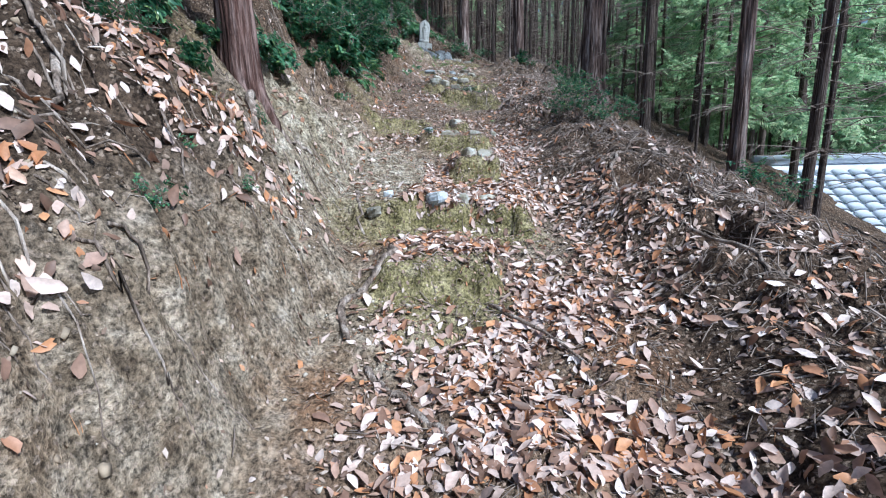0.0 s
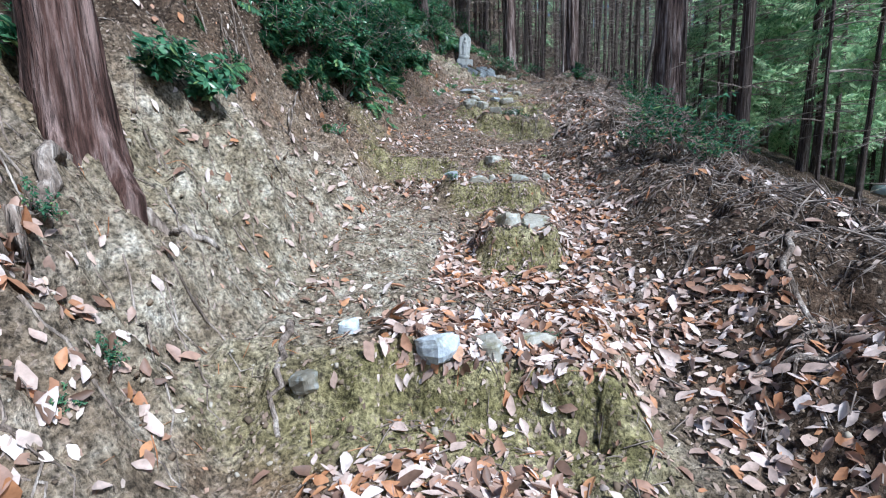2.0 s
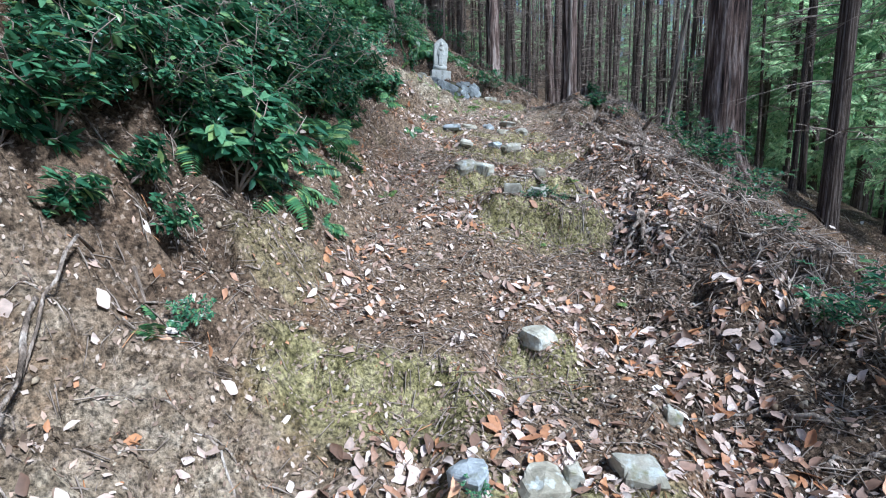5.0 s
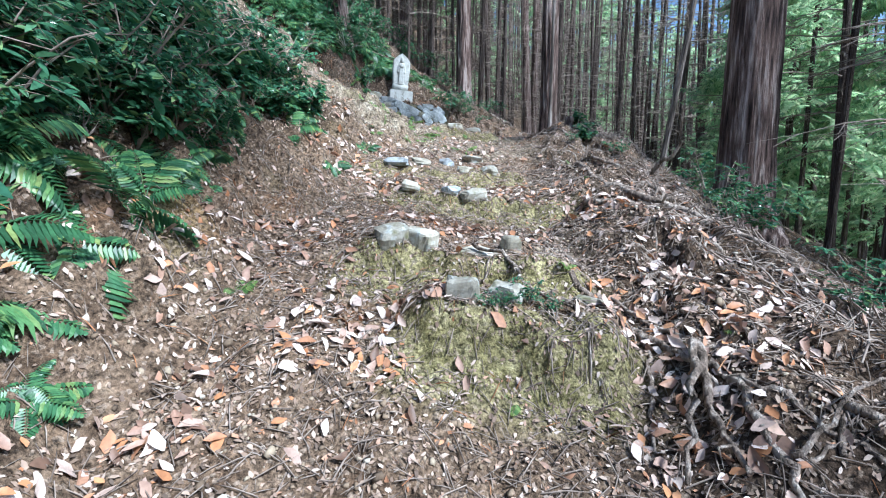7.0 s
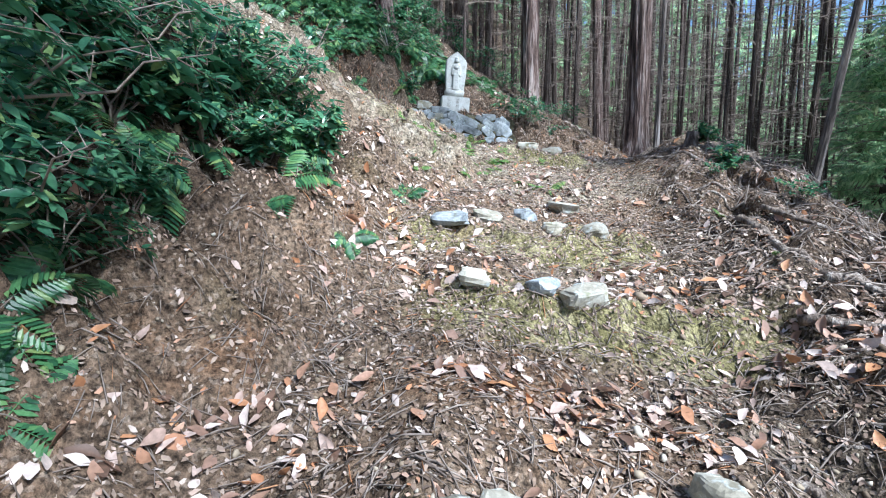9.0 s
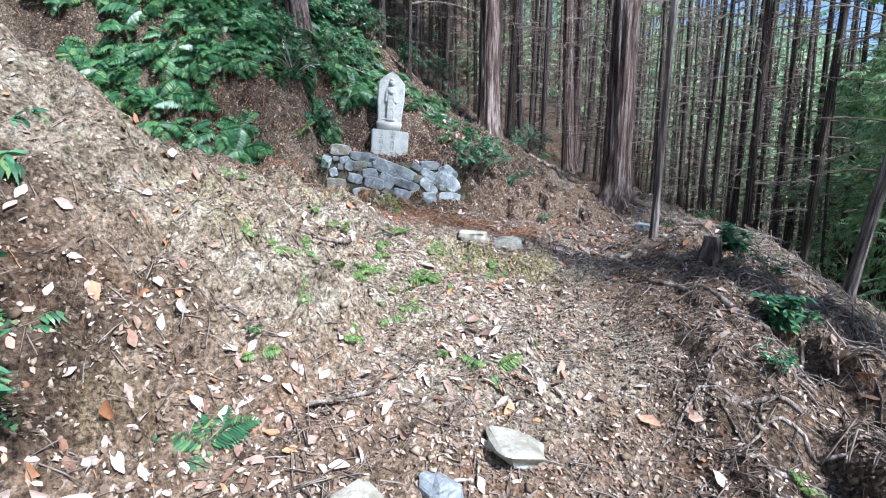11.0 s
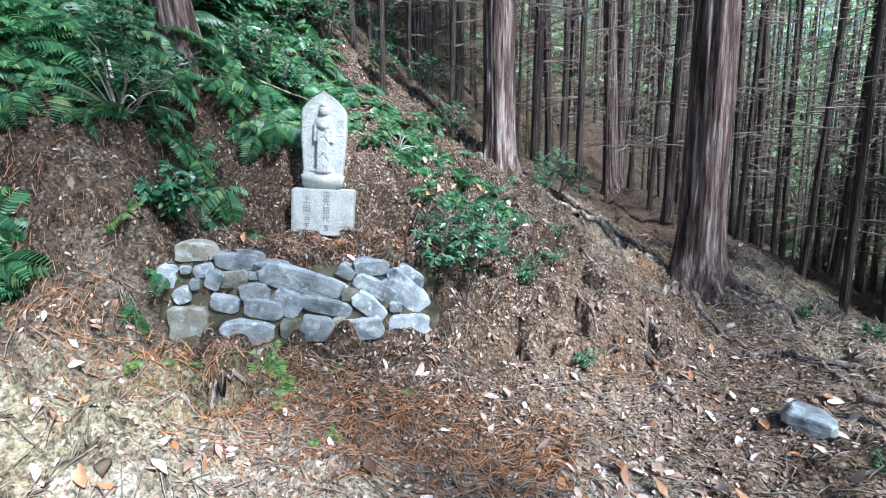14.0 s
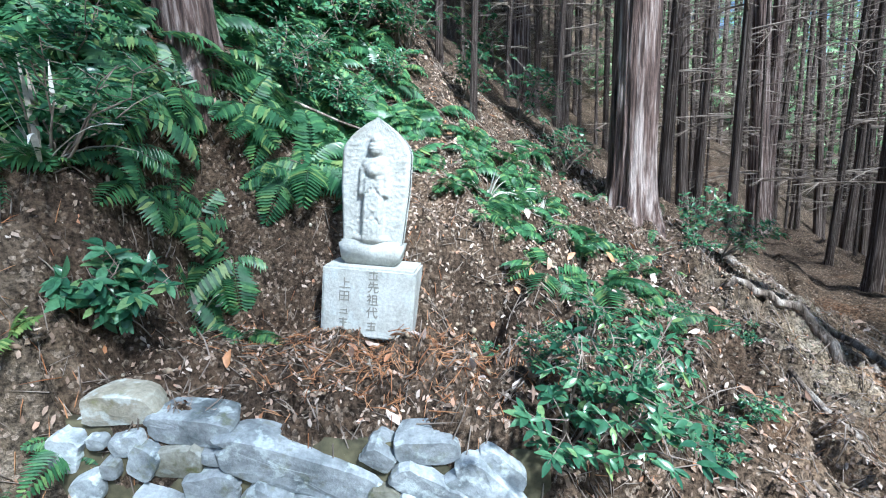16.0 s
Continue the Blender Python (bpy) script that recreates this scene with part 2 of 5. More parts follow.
def stone_material(name, stops, moss=0.0, lichen=0.3):
    m, nt, b = material(name, 0.85, 0.25)
    info = nt.nodes.new("ShaderNodeObjectInfo")
    own = node(nt, "ShaderNodeVectorMath")
    own.operation = "MULTIPLY_ADD"
    own.inputs[1].default_value, own.inputs[2].default_value = (37, 53, 71), (0, 0, 0)
    nt.links.new(info.outputs["Random"], own.inputs[0])
    nt.links.new(coords(nt), own.inputs[2])
    v = own.outputs[0]
    a, c = noisy(nt, v, 6.0, 7, 0.65), noisy(nt, v, 60.0, 3, 0.7)
    col = ramp(nt, a, stops)
    spots = noisy(nt, v, 16.0, 4, 0.55)
    col = mix(nt, ramp(nt, spots, [(0.56, grey(0)), (0.64, grey(lichen))]), col, (0.66, 0.72, 0.70))
    col = mix(nt, ramp(nt, noisy(nt, v, 9.0, 5), [(0.58, grey(0)), (0.7, grey(moss))]), col, (0.14, 0.14, 0.04))
    one = ramp(nt, chance(nt), [(0, grey(0.62)), (1, grey(1.3))])
    col = mix(nt, 1.0, col, one, "MULTIPLY")
    col = mix(nt, 0.6, col, ramp(nt, c, [(0.3, grey(0.6)), (0.7, grey(1.2))]), "MULTIPLY")
    nt.links.new(col, b.inputs["Base Color"])
    bump(nt, b, mix(nt, 0.5, a, c), 0.45, 0.012)
    return m


def plain_material(name, dark, light, scale=20.0, rough=0.8):
    m, nt, b = material(name, rough, 0.3)
    col = ramp(nt, noisy(nt, coords(nt), scale), [(0.3, dark), (0.7, light)])
    nt.links.new(col, b.inputs["Base Color"])
    return m


SOIL = soil_material()
BARK = bark_material("cedar_bark", (0.03, 0.022, 0.02), (0.16, 0.108, 0.09), (0.45, 0.37, 0.33))
BARK_FAR = bark_material("thin_bark", (0.035, 0.026, 0.022), (0.11, 0.08, 0.065), (0.30, 0.25, 0.22))
BARK_RED = bark_material("red_bark", (0.018, 0.011, 0.009), (0.11, 0.06, 0.047), (0.30, 0.21, 0.18))
BARK_PALE = bark_material("pale_bark", (0.07, 0.058, 0.05), (0.21, 0.175, 0.15), (0.46, 0.41, 0.37))
ROOT = bark_material("root_bark", (0.11, 0.085, 0.065), (0.30, 0.235, 0.185), (0.58, 0.50, 0.42))
TWIG = plain_material("dead_twig", (0.09, 0.065, 0.05), (0.40, 0.33, 0.27), 9.0)
DEAD = leaf_material("dead_leaf", [(0, (0.12, 0.07, 0.045)), (0.16, (0.32, 0.19, 0.13)), (0.34, (0.60, 0.46, 0.38)), (0.55, (0.76, 0.64, 0.56)), (0.7, (0.40, 0.25, 0.175)),
                                   (0.84, (0.42, 0.19, 0.085)), (0.93, (0.56, 0.28, 0.13)), (1, (0.84, 0.76, 0.69))], 0.55, 0.1)
CHIP = leaf_material("litter_chip", [(0, (0.10, 0.07, 0.05)), (0.35, (0.24, 0.165, 0.115)), (0.65, (0.36, 0.265, 0.195)), (0.85, (0.56, 0.46, 0.38)), (1, (0.40, 0.18, 0.08))], 0.8, 0.0)
NEEDLE = leaf_material("dead_cedar_needle", [(0, (0.25, 0.10, 0.04)), (0.5, (0.42, 0.19, 0.08)), (1, (0.55, 0.30, 0.15))], 0.8, 0.0)
GLOSSY = leaf_material("evergreen_leaf", [(0, (0.03, 0.095, 0.055)), (0.5, (0.075, 0.2, 0.10)), (0.85, (0.14, 0.30, 0.15)), (1, (0.27, 0.37, 0.13))], 0.24, 0.32)
FERN = leaf_material("fern_frond", [(0, (0.03, 0.09, 0.04)), (0.5, (0.065, 0.18, 0.075)), (0.85, (0.13, 0.28, 0.10)), (1, (0.28, 0.36, 0.12))], 0.38, 0.32)
FERN_LIGHT = leaf_material("young_fern", [(0, (0.07, 0.16, 0.045)), (0.5, (0.16, 0.27, 0.07)), (1, (0.31, 0.39, 0.13))], 0.5, 0.4)
CLOD = leaf_material("dry_clod", [(0, (0.10, 0.07, 0.045)), (0.4, (0.24, 0.175, 0.115)), (0.75, (0.36, 0.29, 0.2)), (1, (0.52, 0.47, 0.38))], 0.95, 0.0)
# paler than real foliage: sunlight on the sprays is put into their colour
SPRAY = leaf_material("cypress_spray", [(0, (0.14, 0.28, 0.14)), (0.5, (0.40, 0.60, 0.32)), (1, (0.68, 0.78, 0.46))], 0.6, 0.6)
STONE = stone_material("field_stone", [(0.3, (0.13, 0.15, 0.155)), (0.5, (0.35, 0.375, 0.38)), (0.7, (0.56, 0.59, 0.595))], 0.6, 0.7)
MOSSY = stone_material("mossy_stone", [(0.3, (0.14, 0.13, 0.09)), (0.5, (0.26, 0.25, 0.19)), (0.7, (0.42, 0.41, 0.35))], 1.0, 0.3)
STEPSTONE = stone_material("step_stone", [(0.3, (0.19, 0.17, 0.12)), (0.5, (0.34, 0.31, 0.24)), (0.7, (0.5, 0.49, 0.42))], 0.7, 0.4)
GRANITE = stone_material("weathered_granite", [(0.3, (0.40, 0.39, 0.35)), (0.5, (0.55, 0.55, 0.50)), (0.7, (0.66, 0.67, 0.63))], 0.15, 0.4)
STRAW = leaf_material("bleached_leaf", [(0, (0.34, 0.29, 0.23)), (0.5, (0.58, 0.54, 0.46)), (1, (0.74, 0.72, 0.66))], 0.7, 0.2)
CARVED = plain_material("carved_line", (0.2, 0.19, 0.16), (0.3, 0.29, 0.25))
MORTAR = plain_material("earth_fill", (0.02, 0.018, 0.011), (0.14, 0.125, 0.07), 11.0, 0.95)
TILE = plain_material("glazed_roof_tile", (0.5, 0.56, 0.62), (0.75, 0.78, 0.82), 3.0, 0.35)
PLASTER = plain_material("old_plaster", (0.5, 0.47, 0.42), (0.66, 0.63, 0.58), 2.0)


# ---- mesh helpers ----
class Geo:
    def __init__(self):
        self.v, self.f = [], []

    def add(self, verts, faces):
        k = len(self.v)
        self.v.extend(verts)
        self.f.extend(tuple(i + k for i in f) for f in faces)

    def tube(self, pts, radii, sides=6, cap=True):
        pts = [Vector(p) for p in pts]
        vs, fs = [], []
        side = Vector((0.31, 0.95, 0.1))
        for i, p in enumerate(pts):
            d = (pts[min(i + 1, len(pts) - 1)] - pts[max(i - 1, 0)]).normalized()
            a = d.cross(side)
            if a.length < 0.1:
                a = d.cross(Vector((1, 0, 0)))
            a.normalize()
            b = d.cross(a)
            for s in range(sides):
                t = 2 * math.pi * s / sides
                vs.append(tuple(p + (a * math.cos(t) + b * math.sin(t)) * radii[i]))
        for i in range(len(pts) - 1):
            for s in range(sides):
                q = (s + 1) % sides
                fs.append((i * sides + s, i * sides + q, (i + 1) * sides + q, (i + 1) * sides + s))
        if cap:
            fs.append(tuple(range(sides))[::-1])
            fs.append(tuple(range((len(pts) - 1) * sides, len(pts) * sides)))
        self.add(vs, fs)

    def mesh(self, name, mat, soft=True):
        me = bpy.data.meshes.new(name)
        me.from_pydata(self.v, [], self.f)
        me.materials.append(mat)
        if soft:
            me.polygons.foreach_set("use_smooth", [True] * len(me.polygons))
        me.update()
        return me


def joined(name, mat, tv, tf, mats, soft=False):
    """One mesh of many copies of a small template, at the 4 x 4 matrices given."""
    tv = np.c_[np.array(tv, float), np.ones(len(tv))]
    mats = np.array(mats)
    v = np.einsum("nij,kj->nki", mats, tv)[:, :, :3].reshape(-1, 3)
    n, k = len(mats), len(tv)
    sizes = np.tile([len(f) for f in tf], n)
    flat = np.concatenate([np.array(f) for f in tf])
    loops = (flat[None, :] + (np.arange(n) * k)[:, None]).ravel()
    me = bpy.data.meshes.new(name)
    me.vertices.add(n * k)
    me.vertices.foreach_set("co", v.ravel())
    me.loops.add(len(loops))
    me.loops.foreach_set("vertex_index", loops.astype(np.int32))
    me.polygons.add(len(sizes))
    me.polygons.foreach_set("loop_start", np.r_[0, np.cumsum(sizes)[:-1]].astype(np.int32))
    me.update(calc_edges=True)
    me.materials.append(mat)
    if soft:
        me.polygons.foreach_set("use_smooth", [True] * len(me.polygons))
    me.update()
    return me


def part(name, me, parent, label="", m=None, kind=""):
    ob = new(name, me)
    ob.parent = parent
    if m is not None:
        ob.matrix_basis = m
    return tagged(ob, label=label, kind=kind)


def thing(name, m, label, category, group="", kind="", data=None):
    ob = new(name, data)
    ob.matrix_basis = m
    return tagged(ob, label=label, category=category, group=group, kind=kind)


def frames_on(xs, ys, rng, scale, lean=0.35, lift=0.004, flat=True):
    """Matrices that lay pieces on the ground at the places given, turned at random."""
    e = 0.05
    zs = land(xs, ys)
    gx = (land(xs + e, ys) - land(xs - e, ys)) / (2 * e)
    gy = (land(xs, ys + e) - land(xs, ys - e)) / (2 * e)
    n = np.c_[-gx, -gy, np.ones(len(xs))]
    n /= np.linalg.norm(n, axis=1)[:, None]
    n = n + rng.normal(0, lean, (len(xs), 3)) * 0.6
    n /= np.linalg.norm(n, axis=1)[:, None]
    th = rng.uniform(0, 2 * np.pi, len(xs))
    d = np.c_[np.cos(th), np.sin(th), np.zeros(len(xs))]
    a = d - n * (d * n).sum(1)[:, None]
    a /= np.linalg.norm(a, axis=1)[:, None]
    b = np.cross(n, a)
    out = np.zeros((len(xs), 4, 4))
    s = np.asarray(scale)[:, None] if np.ndim(scale) else np.full((len(xs), 1), scale)
    out[:, :3, 0], out[:, :3, 1], out[:, :3, 2] = a * s, b * s, n * s
    out[:, :3, 3] = np.c_[xs, ys, zs + lift]
    out[:, 3, 3] = 1
    return out


# ---- ground ----
def spread(lo, hi, step, far):
    mid = list(np.arange(lo, hi, step))
    out, d, p = [], step, hi
    while p < far:
        out.append(p)
        d *= 1.13
        p += d
    left, d, p = [], step, lo
    while p > -far:
        d *= 1.13
        p -= d
        left.append(p)
    return np.array(left[::-1] + mid + out)


def build_ground():
    xs, ys = spread(-3.4, 3.0, 0.034, 400), spread(-0.6, 20.6, 0.036, 400)
    X, Y = np.meshgrid(xs, ys)
    Z = land(X, Y)
    nx, ny = len(xs), len(ys)
    i = np.arange(nx * ny).reshape(ny, nx)
    faces = np.stack([i[:-1, :-1], i[:-1, 1:], i[1:, 1:], i[1:, :-1]], -1).reshape(-1, 4)
    me = bpy.data.meshes.new("ground")
    me.from_pydata(np.stack([X, Y, Z], -1).reshape(-1, 3).tolist(), [], faces.tolist())
    me.polygons.foreach_set("use_smooth", [True] * len(me.polygons))
    me.materials.append(SOIL)
    moss = np.zeros_like(X)
    for y0, x0, half, h, run in STEPS:
        moss = np.maximum(moss, (1 - smooth(half * 0.9, half * 1.4, np.abs(X - x0))) * smooth(y0 - 0.5, y0 - 0.2, Y) * (1 - smooth(y0 + 0.02, y0 + 0.2, Y)))
    moss = np.maximum(moss, 0.8 * (1 - smooth(0.35, 0.55, np.hypot(X + 0.05, (Y - 3.0) * 0.7))))
    patch = vnoise(X * 2.3, Y * 2.3, 21)
    bank_d = np.interp(Y, BANK_Y, BANK_X) - X
    moss = np.maximum(moss, 0.45 * smooth(2.6, 3.6, Y) * smooth(0.6, 0.8, vnoise(X * 1.6, Y * 1.6, 22)) * smooth(-0.1, 0.3, bank_d) * (1 - smooth(0.9, 1.6, bank_d)))
    moss = moss * smooth(0.2, 0.6, patch + 0.25) * (1 - smooth(16.3, 17, Y))
    clay = smooth(-0.35, 0.1, bank_d) * (1 - smooth(0.7, 1.4, bank_d)) * (1 - smooth(6.3, 7.4, Y)) * smooth(0.2, 0.6, vnoise(X * 1.3, Y * 1.3, 23) + 0.1)
    clay = clay * (0.55 + 0.45 * smooth(3.4, 4.4, Y))
    clay = np.maximum(clay, 0.6 * smooth(0.55, 0.8, vnoise(X * 0.9, Y * 0.9, 24)) * (np.abs(X) < 1.2))
    # pale terrace earth, with a band of dappled sun painted into it
    clay = np.maximum(clay, 0.9 * (1 - smooth(0.5, 1.0, np.abs(Y - 15.9 + 0.15 * X))) * (X < 0.8) * (0.4 + vnoise(X * 2, Y * 2, 25)))
    bare = 1 - smooth(0.6, 1.25, np.hypot((X + 1.2) * 0.95, (Y - 5.2) * 0.62) + 0.5 * (vnoise(X * 2, Y * 2, 28) - 0.5))
    clay = np.maximum(clay, bare)
    rim = X - np.interp(Y, RIM_Y, RIM_X)
    humus = np.maximum(smooth(-1.0, -0.35, rim) * (1 - smooth(1.0, 2.0, rim)) * (1 - 0.75 * smooth(13.0, 14.2, Y)), 0.95 * smooth(0.85, 1.4, bank_d))
    # dark litter of the deep wood, laid on heavily to paint in canopy shade
    humus = np.maximum(humus, 0.9 * smooth(1.5, 5, rim) + 0.9 * smooth(20.5, 23, Y)) * (0.7 + 0.45 * vnoise(X * 3, Y * 3, 26))
    humus = np.maximum(humus, 0.35 * smooth(6.5, 8.0, Y) * (1 - smooth(11.5, 13.5, Y)) * vnoise(X * 2, Y * 2, 27))
    humus = np.maximum(humus, 0.85 * smooth(0.3, 0.65, bank_d) * np.maximum(1.1 - 1.1 * smooth(3.3, 4.2, Y), smooth(6.8, 8, Y) * (1 - smooth(13, 14, Y)))) * (1 - bare)
    moss = moss * (1 - 0.7 * bare)
    shelf = smooth(13.4, 14.0, Y) * (1 - smooth(15.6, 16.2, Y)) * (1 - smooth(0.5, 1.0, X))
    # straw-pale ground below the rim; its strip of sunlight is painted as clay
    slope = smooth(15.0, 16.0, Y) * (1 - smooth(20, 22, Y)) * smooth(-0.2, 0.5, rim) * (1 - smooth(4, 6, rim))
    clay = np.maximum(clay, np.maximum(0.75 * shelf * (0.5 + vnoise(X * 3, Y * 3, 35)), 0.8 * slope))
    humus = np.maximum(humus, 0.8 * smooth(16.2, 16.6, Y) * (1 - smooth(20, 22, Y)) * (1 - smooth(-0.6, 0.4, X)))
    humus = humus * (1 - 0.8 * slope) * (1 - 0.7 * shelf)
    col = me.color_attributes.new("cover", "FLOAT_COLOR", "POINT")
    rgba = np.stack([moss, clay, np.clip(humus, 0, 1), np.ones_like(X)], -1)
    col.data.foreach_set("color", np.clip(rgba, 0, 1).astype(np.float32).ravel())
    tagged(new("ground", me), "steep woodland trail of trodden earth with mossy earth steps", "ground", kind="structure")


build_ground()


# ---- trees ----
def trunk_mesh(name, dia, height, sides, rows, mat, ridge, flare, seed):
    """A tapered trunk with fibrous ridges and a flared foot, standing at its own origin."""
    z = (np.linspace(0, 1, rows) ** 1.6) * (height + 0.6) - 0.6
    th = np.linspace(0, 2 * np.pi, sides, endpoint=False)
    T, Zz = np.meshgrid(th, z)
    r = dia / 2 * (1 - 0.55 * np.clip(Zz, 0, None) / height)
    lobes = 0.5 + 0.5 * np.sin(T * 5 + seed + 0.6 * np.sin(T * 2 + seed))
    r = r * (1 + flare * np.exp(-np.clip(Zz + 0.2, 0, None) / 0.28) * (0.45 + 0.9 * lobes))
    u = T / (2 * np.pi) * max(8, int(sides * 0.5))
    k = max(8, int(sides * 0.5))
    groove = np.abs(vnoise(np.mod(u, k), Zz * 1.1, seed) * np.clip(k - u, 0, 1) + vnoise(u - k, Zz * 1.1, seed) * np.clip(1 - (k - u), 0, 1) - 0.5)
    r = r + ridge * (groove - 0.25) * 2 + ridge * 0.8 * (vnoise(u * 2.1, Zz * 3, seed + 1) - 0.5)
    bend = 0.004 * height * np.sin(Zz / height * 2.2 + seed) * np.clip(Zz / height, 0, 1)
    V = np.stack([r * np.cos(T) + bend, r * np.sin(T) + bend * 0.6, Zz], -1).reshape(-1, 3)
    i = np.arange(rows * sides).reshape(rows, sides)
    j = np.roll(i, -1, axis=1)
    F = np.stack([i[:-1], j[:-1], j[1:], i[1:]], -1).reshape(-1, 4)
    g = Geo()
    g.add([tuple(p) for p in V.tolist()], F.tolist())
    g.f.append(tuple(i[-1].tolist()))
    return g.mesh(name, mat)


def branch_mesh(name, rng, count, lo, hi, length, mat):
    """Dead side branches with twigs, drooping from a trunk at the origin."""
    g = Geo()
    for _ in range(count):
        a, z = rng.uniform(0, 2 * math.pi), rng.uniform(lo, hi)
        L, drop = length * rng.uniform(0.4, 1.2), rng.uniform(-0.1, 0.45)
        pts = []
        for s in range(5):
            q = s / 4
            aa = a + rng.normal(0, 0.08)
            pts.append(Vector((math.cos(aa) * L * q, math.sin(aa) * L * q, z + L * (0.12 * q - drop * q * q))))
        g.tube(pts, [0.013, 0.011, 0.008, 0.006, 0.003], 3, False)
        for s in (1, 2, 2, 3, 3):
            p, b = pts[s], a + rng.choice([-1, 1]) * rng.uniform(0.5, 1.1)
            l2 = L * rng.uniform(0.2, 0.45)
            g.tube([p, p + Vector((math.cos(b) * l2, math.sin(b) * l2, -l2 * rng.uniform(0, 0.5)))], [0.006, 0.002], 3, False)
    return g.mesh(name, mat)


def spray_template(rng):
    """A flat, drooping evergreen spray of small leaf shoots."""
    v, f = [], []
    for i in range(7):
        y = 0.05 * i
        for s in (-1, 1):
            w, l = 0.018, 0.13 * (1 - 0.1 * i)
            k = len(v)
            base = (0, y, -0.35 * y * y)
            tip = (s * l, y + l * 0.6, -0.5 * l - 0.35 * y * y)
            v.extend([base, (s * l * 0.5 - w, y + l * 0.3 + w, -0.2 * l), tip, (s * l * 0.5 + w, y + l * 0.3 - w, -0.22 * l)])
            f.append((k, k + 1, k + 2, k + 3))
    return v, f


def crown_mesh(name, rng, count, lo, hi, radius):
    v, f = spray_template(rng)
    mats = []
    tiers = rng.uniform(lo, hi, 26)
    arms = rng.uniform(0, 2 * np.pi, 26)
    for _ in range(count):
        k = rng.randint(26)
        q = rng.uniform(0.15, 1) ** 0.7
        z0 = tiers[k]
        R = radius * (1 - 0.75 * (z0 - lo) / (hi - lo)) * (0.6 + 0.4 * LAT[k, 3])
        a = arms[k] + rng.normal(0, 0.13)
        p = Vector((math.cos(a) * R * q, math.sin(a) * R * q, z0 - 0.35 * R * q * q + rng.normal(0, 0.12)))
        m = Matrix.LocRotScale(p, Euler((rng.normal(-0.3, 0.4), rng.normal(0, 0.5), a - math.pi / 2 + rng.normal(0, 0.7))), Vector([rng.uniform(0.7, 1.5)] * 3))
        mats.append(np.array(m))
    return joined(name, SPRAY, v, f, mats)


rng = np.random.RandomState(11)
THIN = [trunk_mesh("thin_trunk", 1.0, 13, 12, 26, BARK_FAR, 0.07, 0.5, s) for s in (2, 5, 8)]
THICK = [trunk_mesh("trunk", 1.0, 13, 20, 36, BARK, 0.06, 0.7, s) for s in (3, 6)]
DEADWOOD = [branch_mesh("deadwood", rng, 34, 1.2, 9, 1.6, TWIG) for _ in range(3)]
CROWN_LOW = [crown_mesh("crown", rng, 800, 1.4, 9, 2.4) for _ in range(3)]
CROWN_TOP = crown_mesh("crown", rng, 350, 9.5, 15, 1.8)
CROWN_HIGH = [crown_mesh("crown", rng, 800, 7.5, 14, 2.2) for _ in range(2)]


def tree(x, y, dia, lean=(0, 0), own=None, crown=None, dead=None, label="", group="", wide=None):
    """A conifer with its trunk, dead lower branches and crown."""
    base = Matrix.LocRotScale((x, y, ground_z(x, y)), Euler((-lean[1], lean[0], rng.uniform(0, 6.28))) if own is None else Euler((-lean[1], lean[0], 0)), None)
    t = thing("conifer_tree", base, label, "tree", group)
    if own is not None:
        part("trunk", own, t)
    else:
        me = (THICK if dia > 0.3 else THIN)[rng.randint(2)]
        part("trunk", me, t, m=Matrix.Diagonal((dia, dia, 1, 1)))
    if dead is not None:
        part("deadwood", DEADWOOD[dead % 3], t, kind="stuff")
    if crown is not None:
        part("crown", crown, t, kind="stuff")
    return t


NEAR = [(3.35, 13.6, 0.66, 0.0, 0.5, 0.55), (1.87, 19.6, 0.44, 0.0, 0.5, 1.6), (-0.25, 20.75, 0.42, 0.0, 0.5, 0.5), (3.8, 6.9, 0.2, 0.0, 0.4, 0.4), (-2.95, 18.35, 0.3, -0.1, 0.5, 0.5)]
for k, (x, y, dia, lean, _, flare) in enumerate(NEAR):
    me = trunk_mesh("trunk", dia, 14, 88, 170, BARK, 0.022, flare, 20 + k)
    tree(x, y, dia, (lean, 0), own=me, crown=CROWN_TOP, label="tall cedar trunk with shredding reddish-grey bark and flared roots", group="large cedars by the trail")
me = trunk_mesh("trunk", 0.30, 14, 88, 170, BARK_RED, 0.03, 0.8, 20)
tree(-1.88, 4.15, 0.30, (-0.02, 0), own=me, crown=CROWN_TOP, label="dark red-brown cedar with peeling bark rooted in the bank", group="large cedars by the trail")
me = trunk_mesh("trunk", 0.06, 9, 40, 90, BARK_PALE, 0.005, 0.7, 31)
tree(1.27, 15.92, 0.1, (0.015, 0.0), own=me, label="slender leaning tree with smooth grey-brown bark beside the trail")
me = trunk_mesh("trunk", 0.11, 11, 24, 60, BARK_PALE, 0.008, 0.6, 33)
tree(3.5, 16.6, 0.11, (0.14, 0.0), own=me, dead=2, label="pale slender tree leaning over the slope")
PLACED = [(4.5, 12.7, 0.26), (6.1, 13.6, 0.2), (6.75, 14.35, 0.15), (6.3, 9.2, 0.2), (6.75, 9.5, 0.13), (8.9, 9.9, 0.26), (-2.4, 21.4, 0.09), (-1.75, 20.6, 0.07),
          (2.44, 22.7, 0.17), (2.62, 22.3, 0.15), (2.4, 27.5, 0.4), (2.75, 28.5, 0.33), (-2.6, 27.5, 0.5), (-1.7, 27.9, 0.3), (0.9, 25.0, 0.12), (0.3, 24.2, 0.2), (0.65, 24.8, 0.18), (3.9, 19.4, 0.12)]
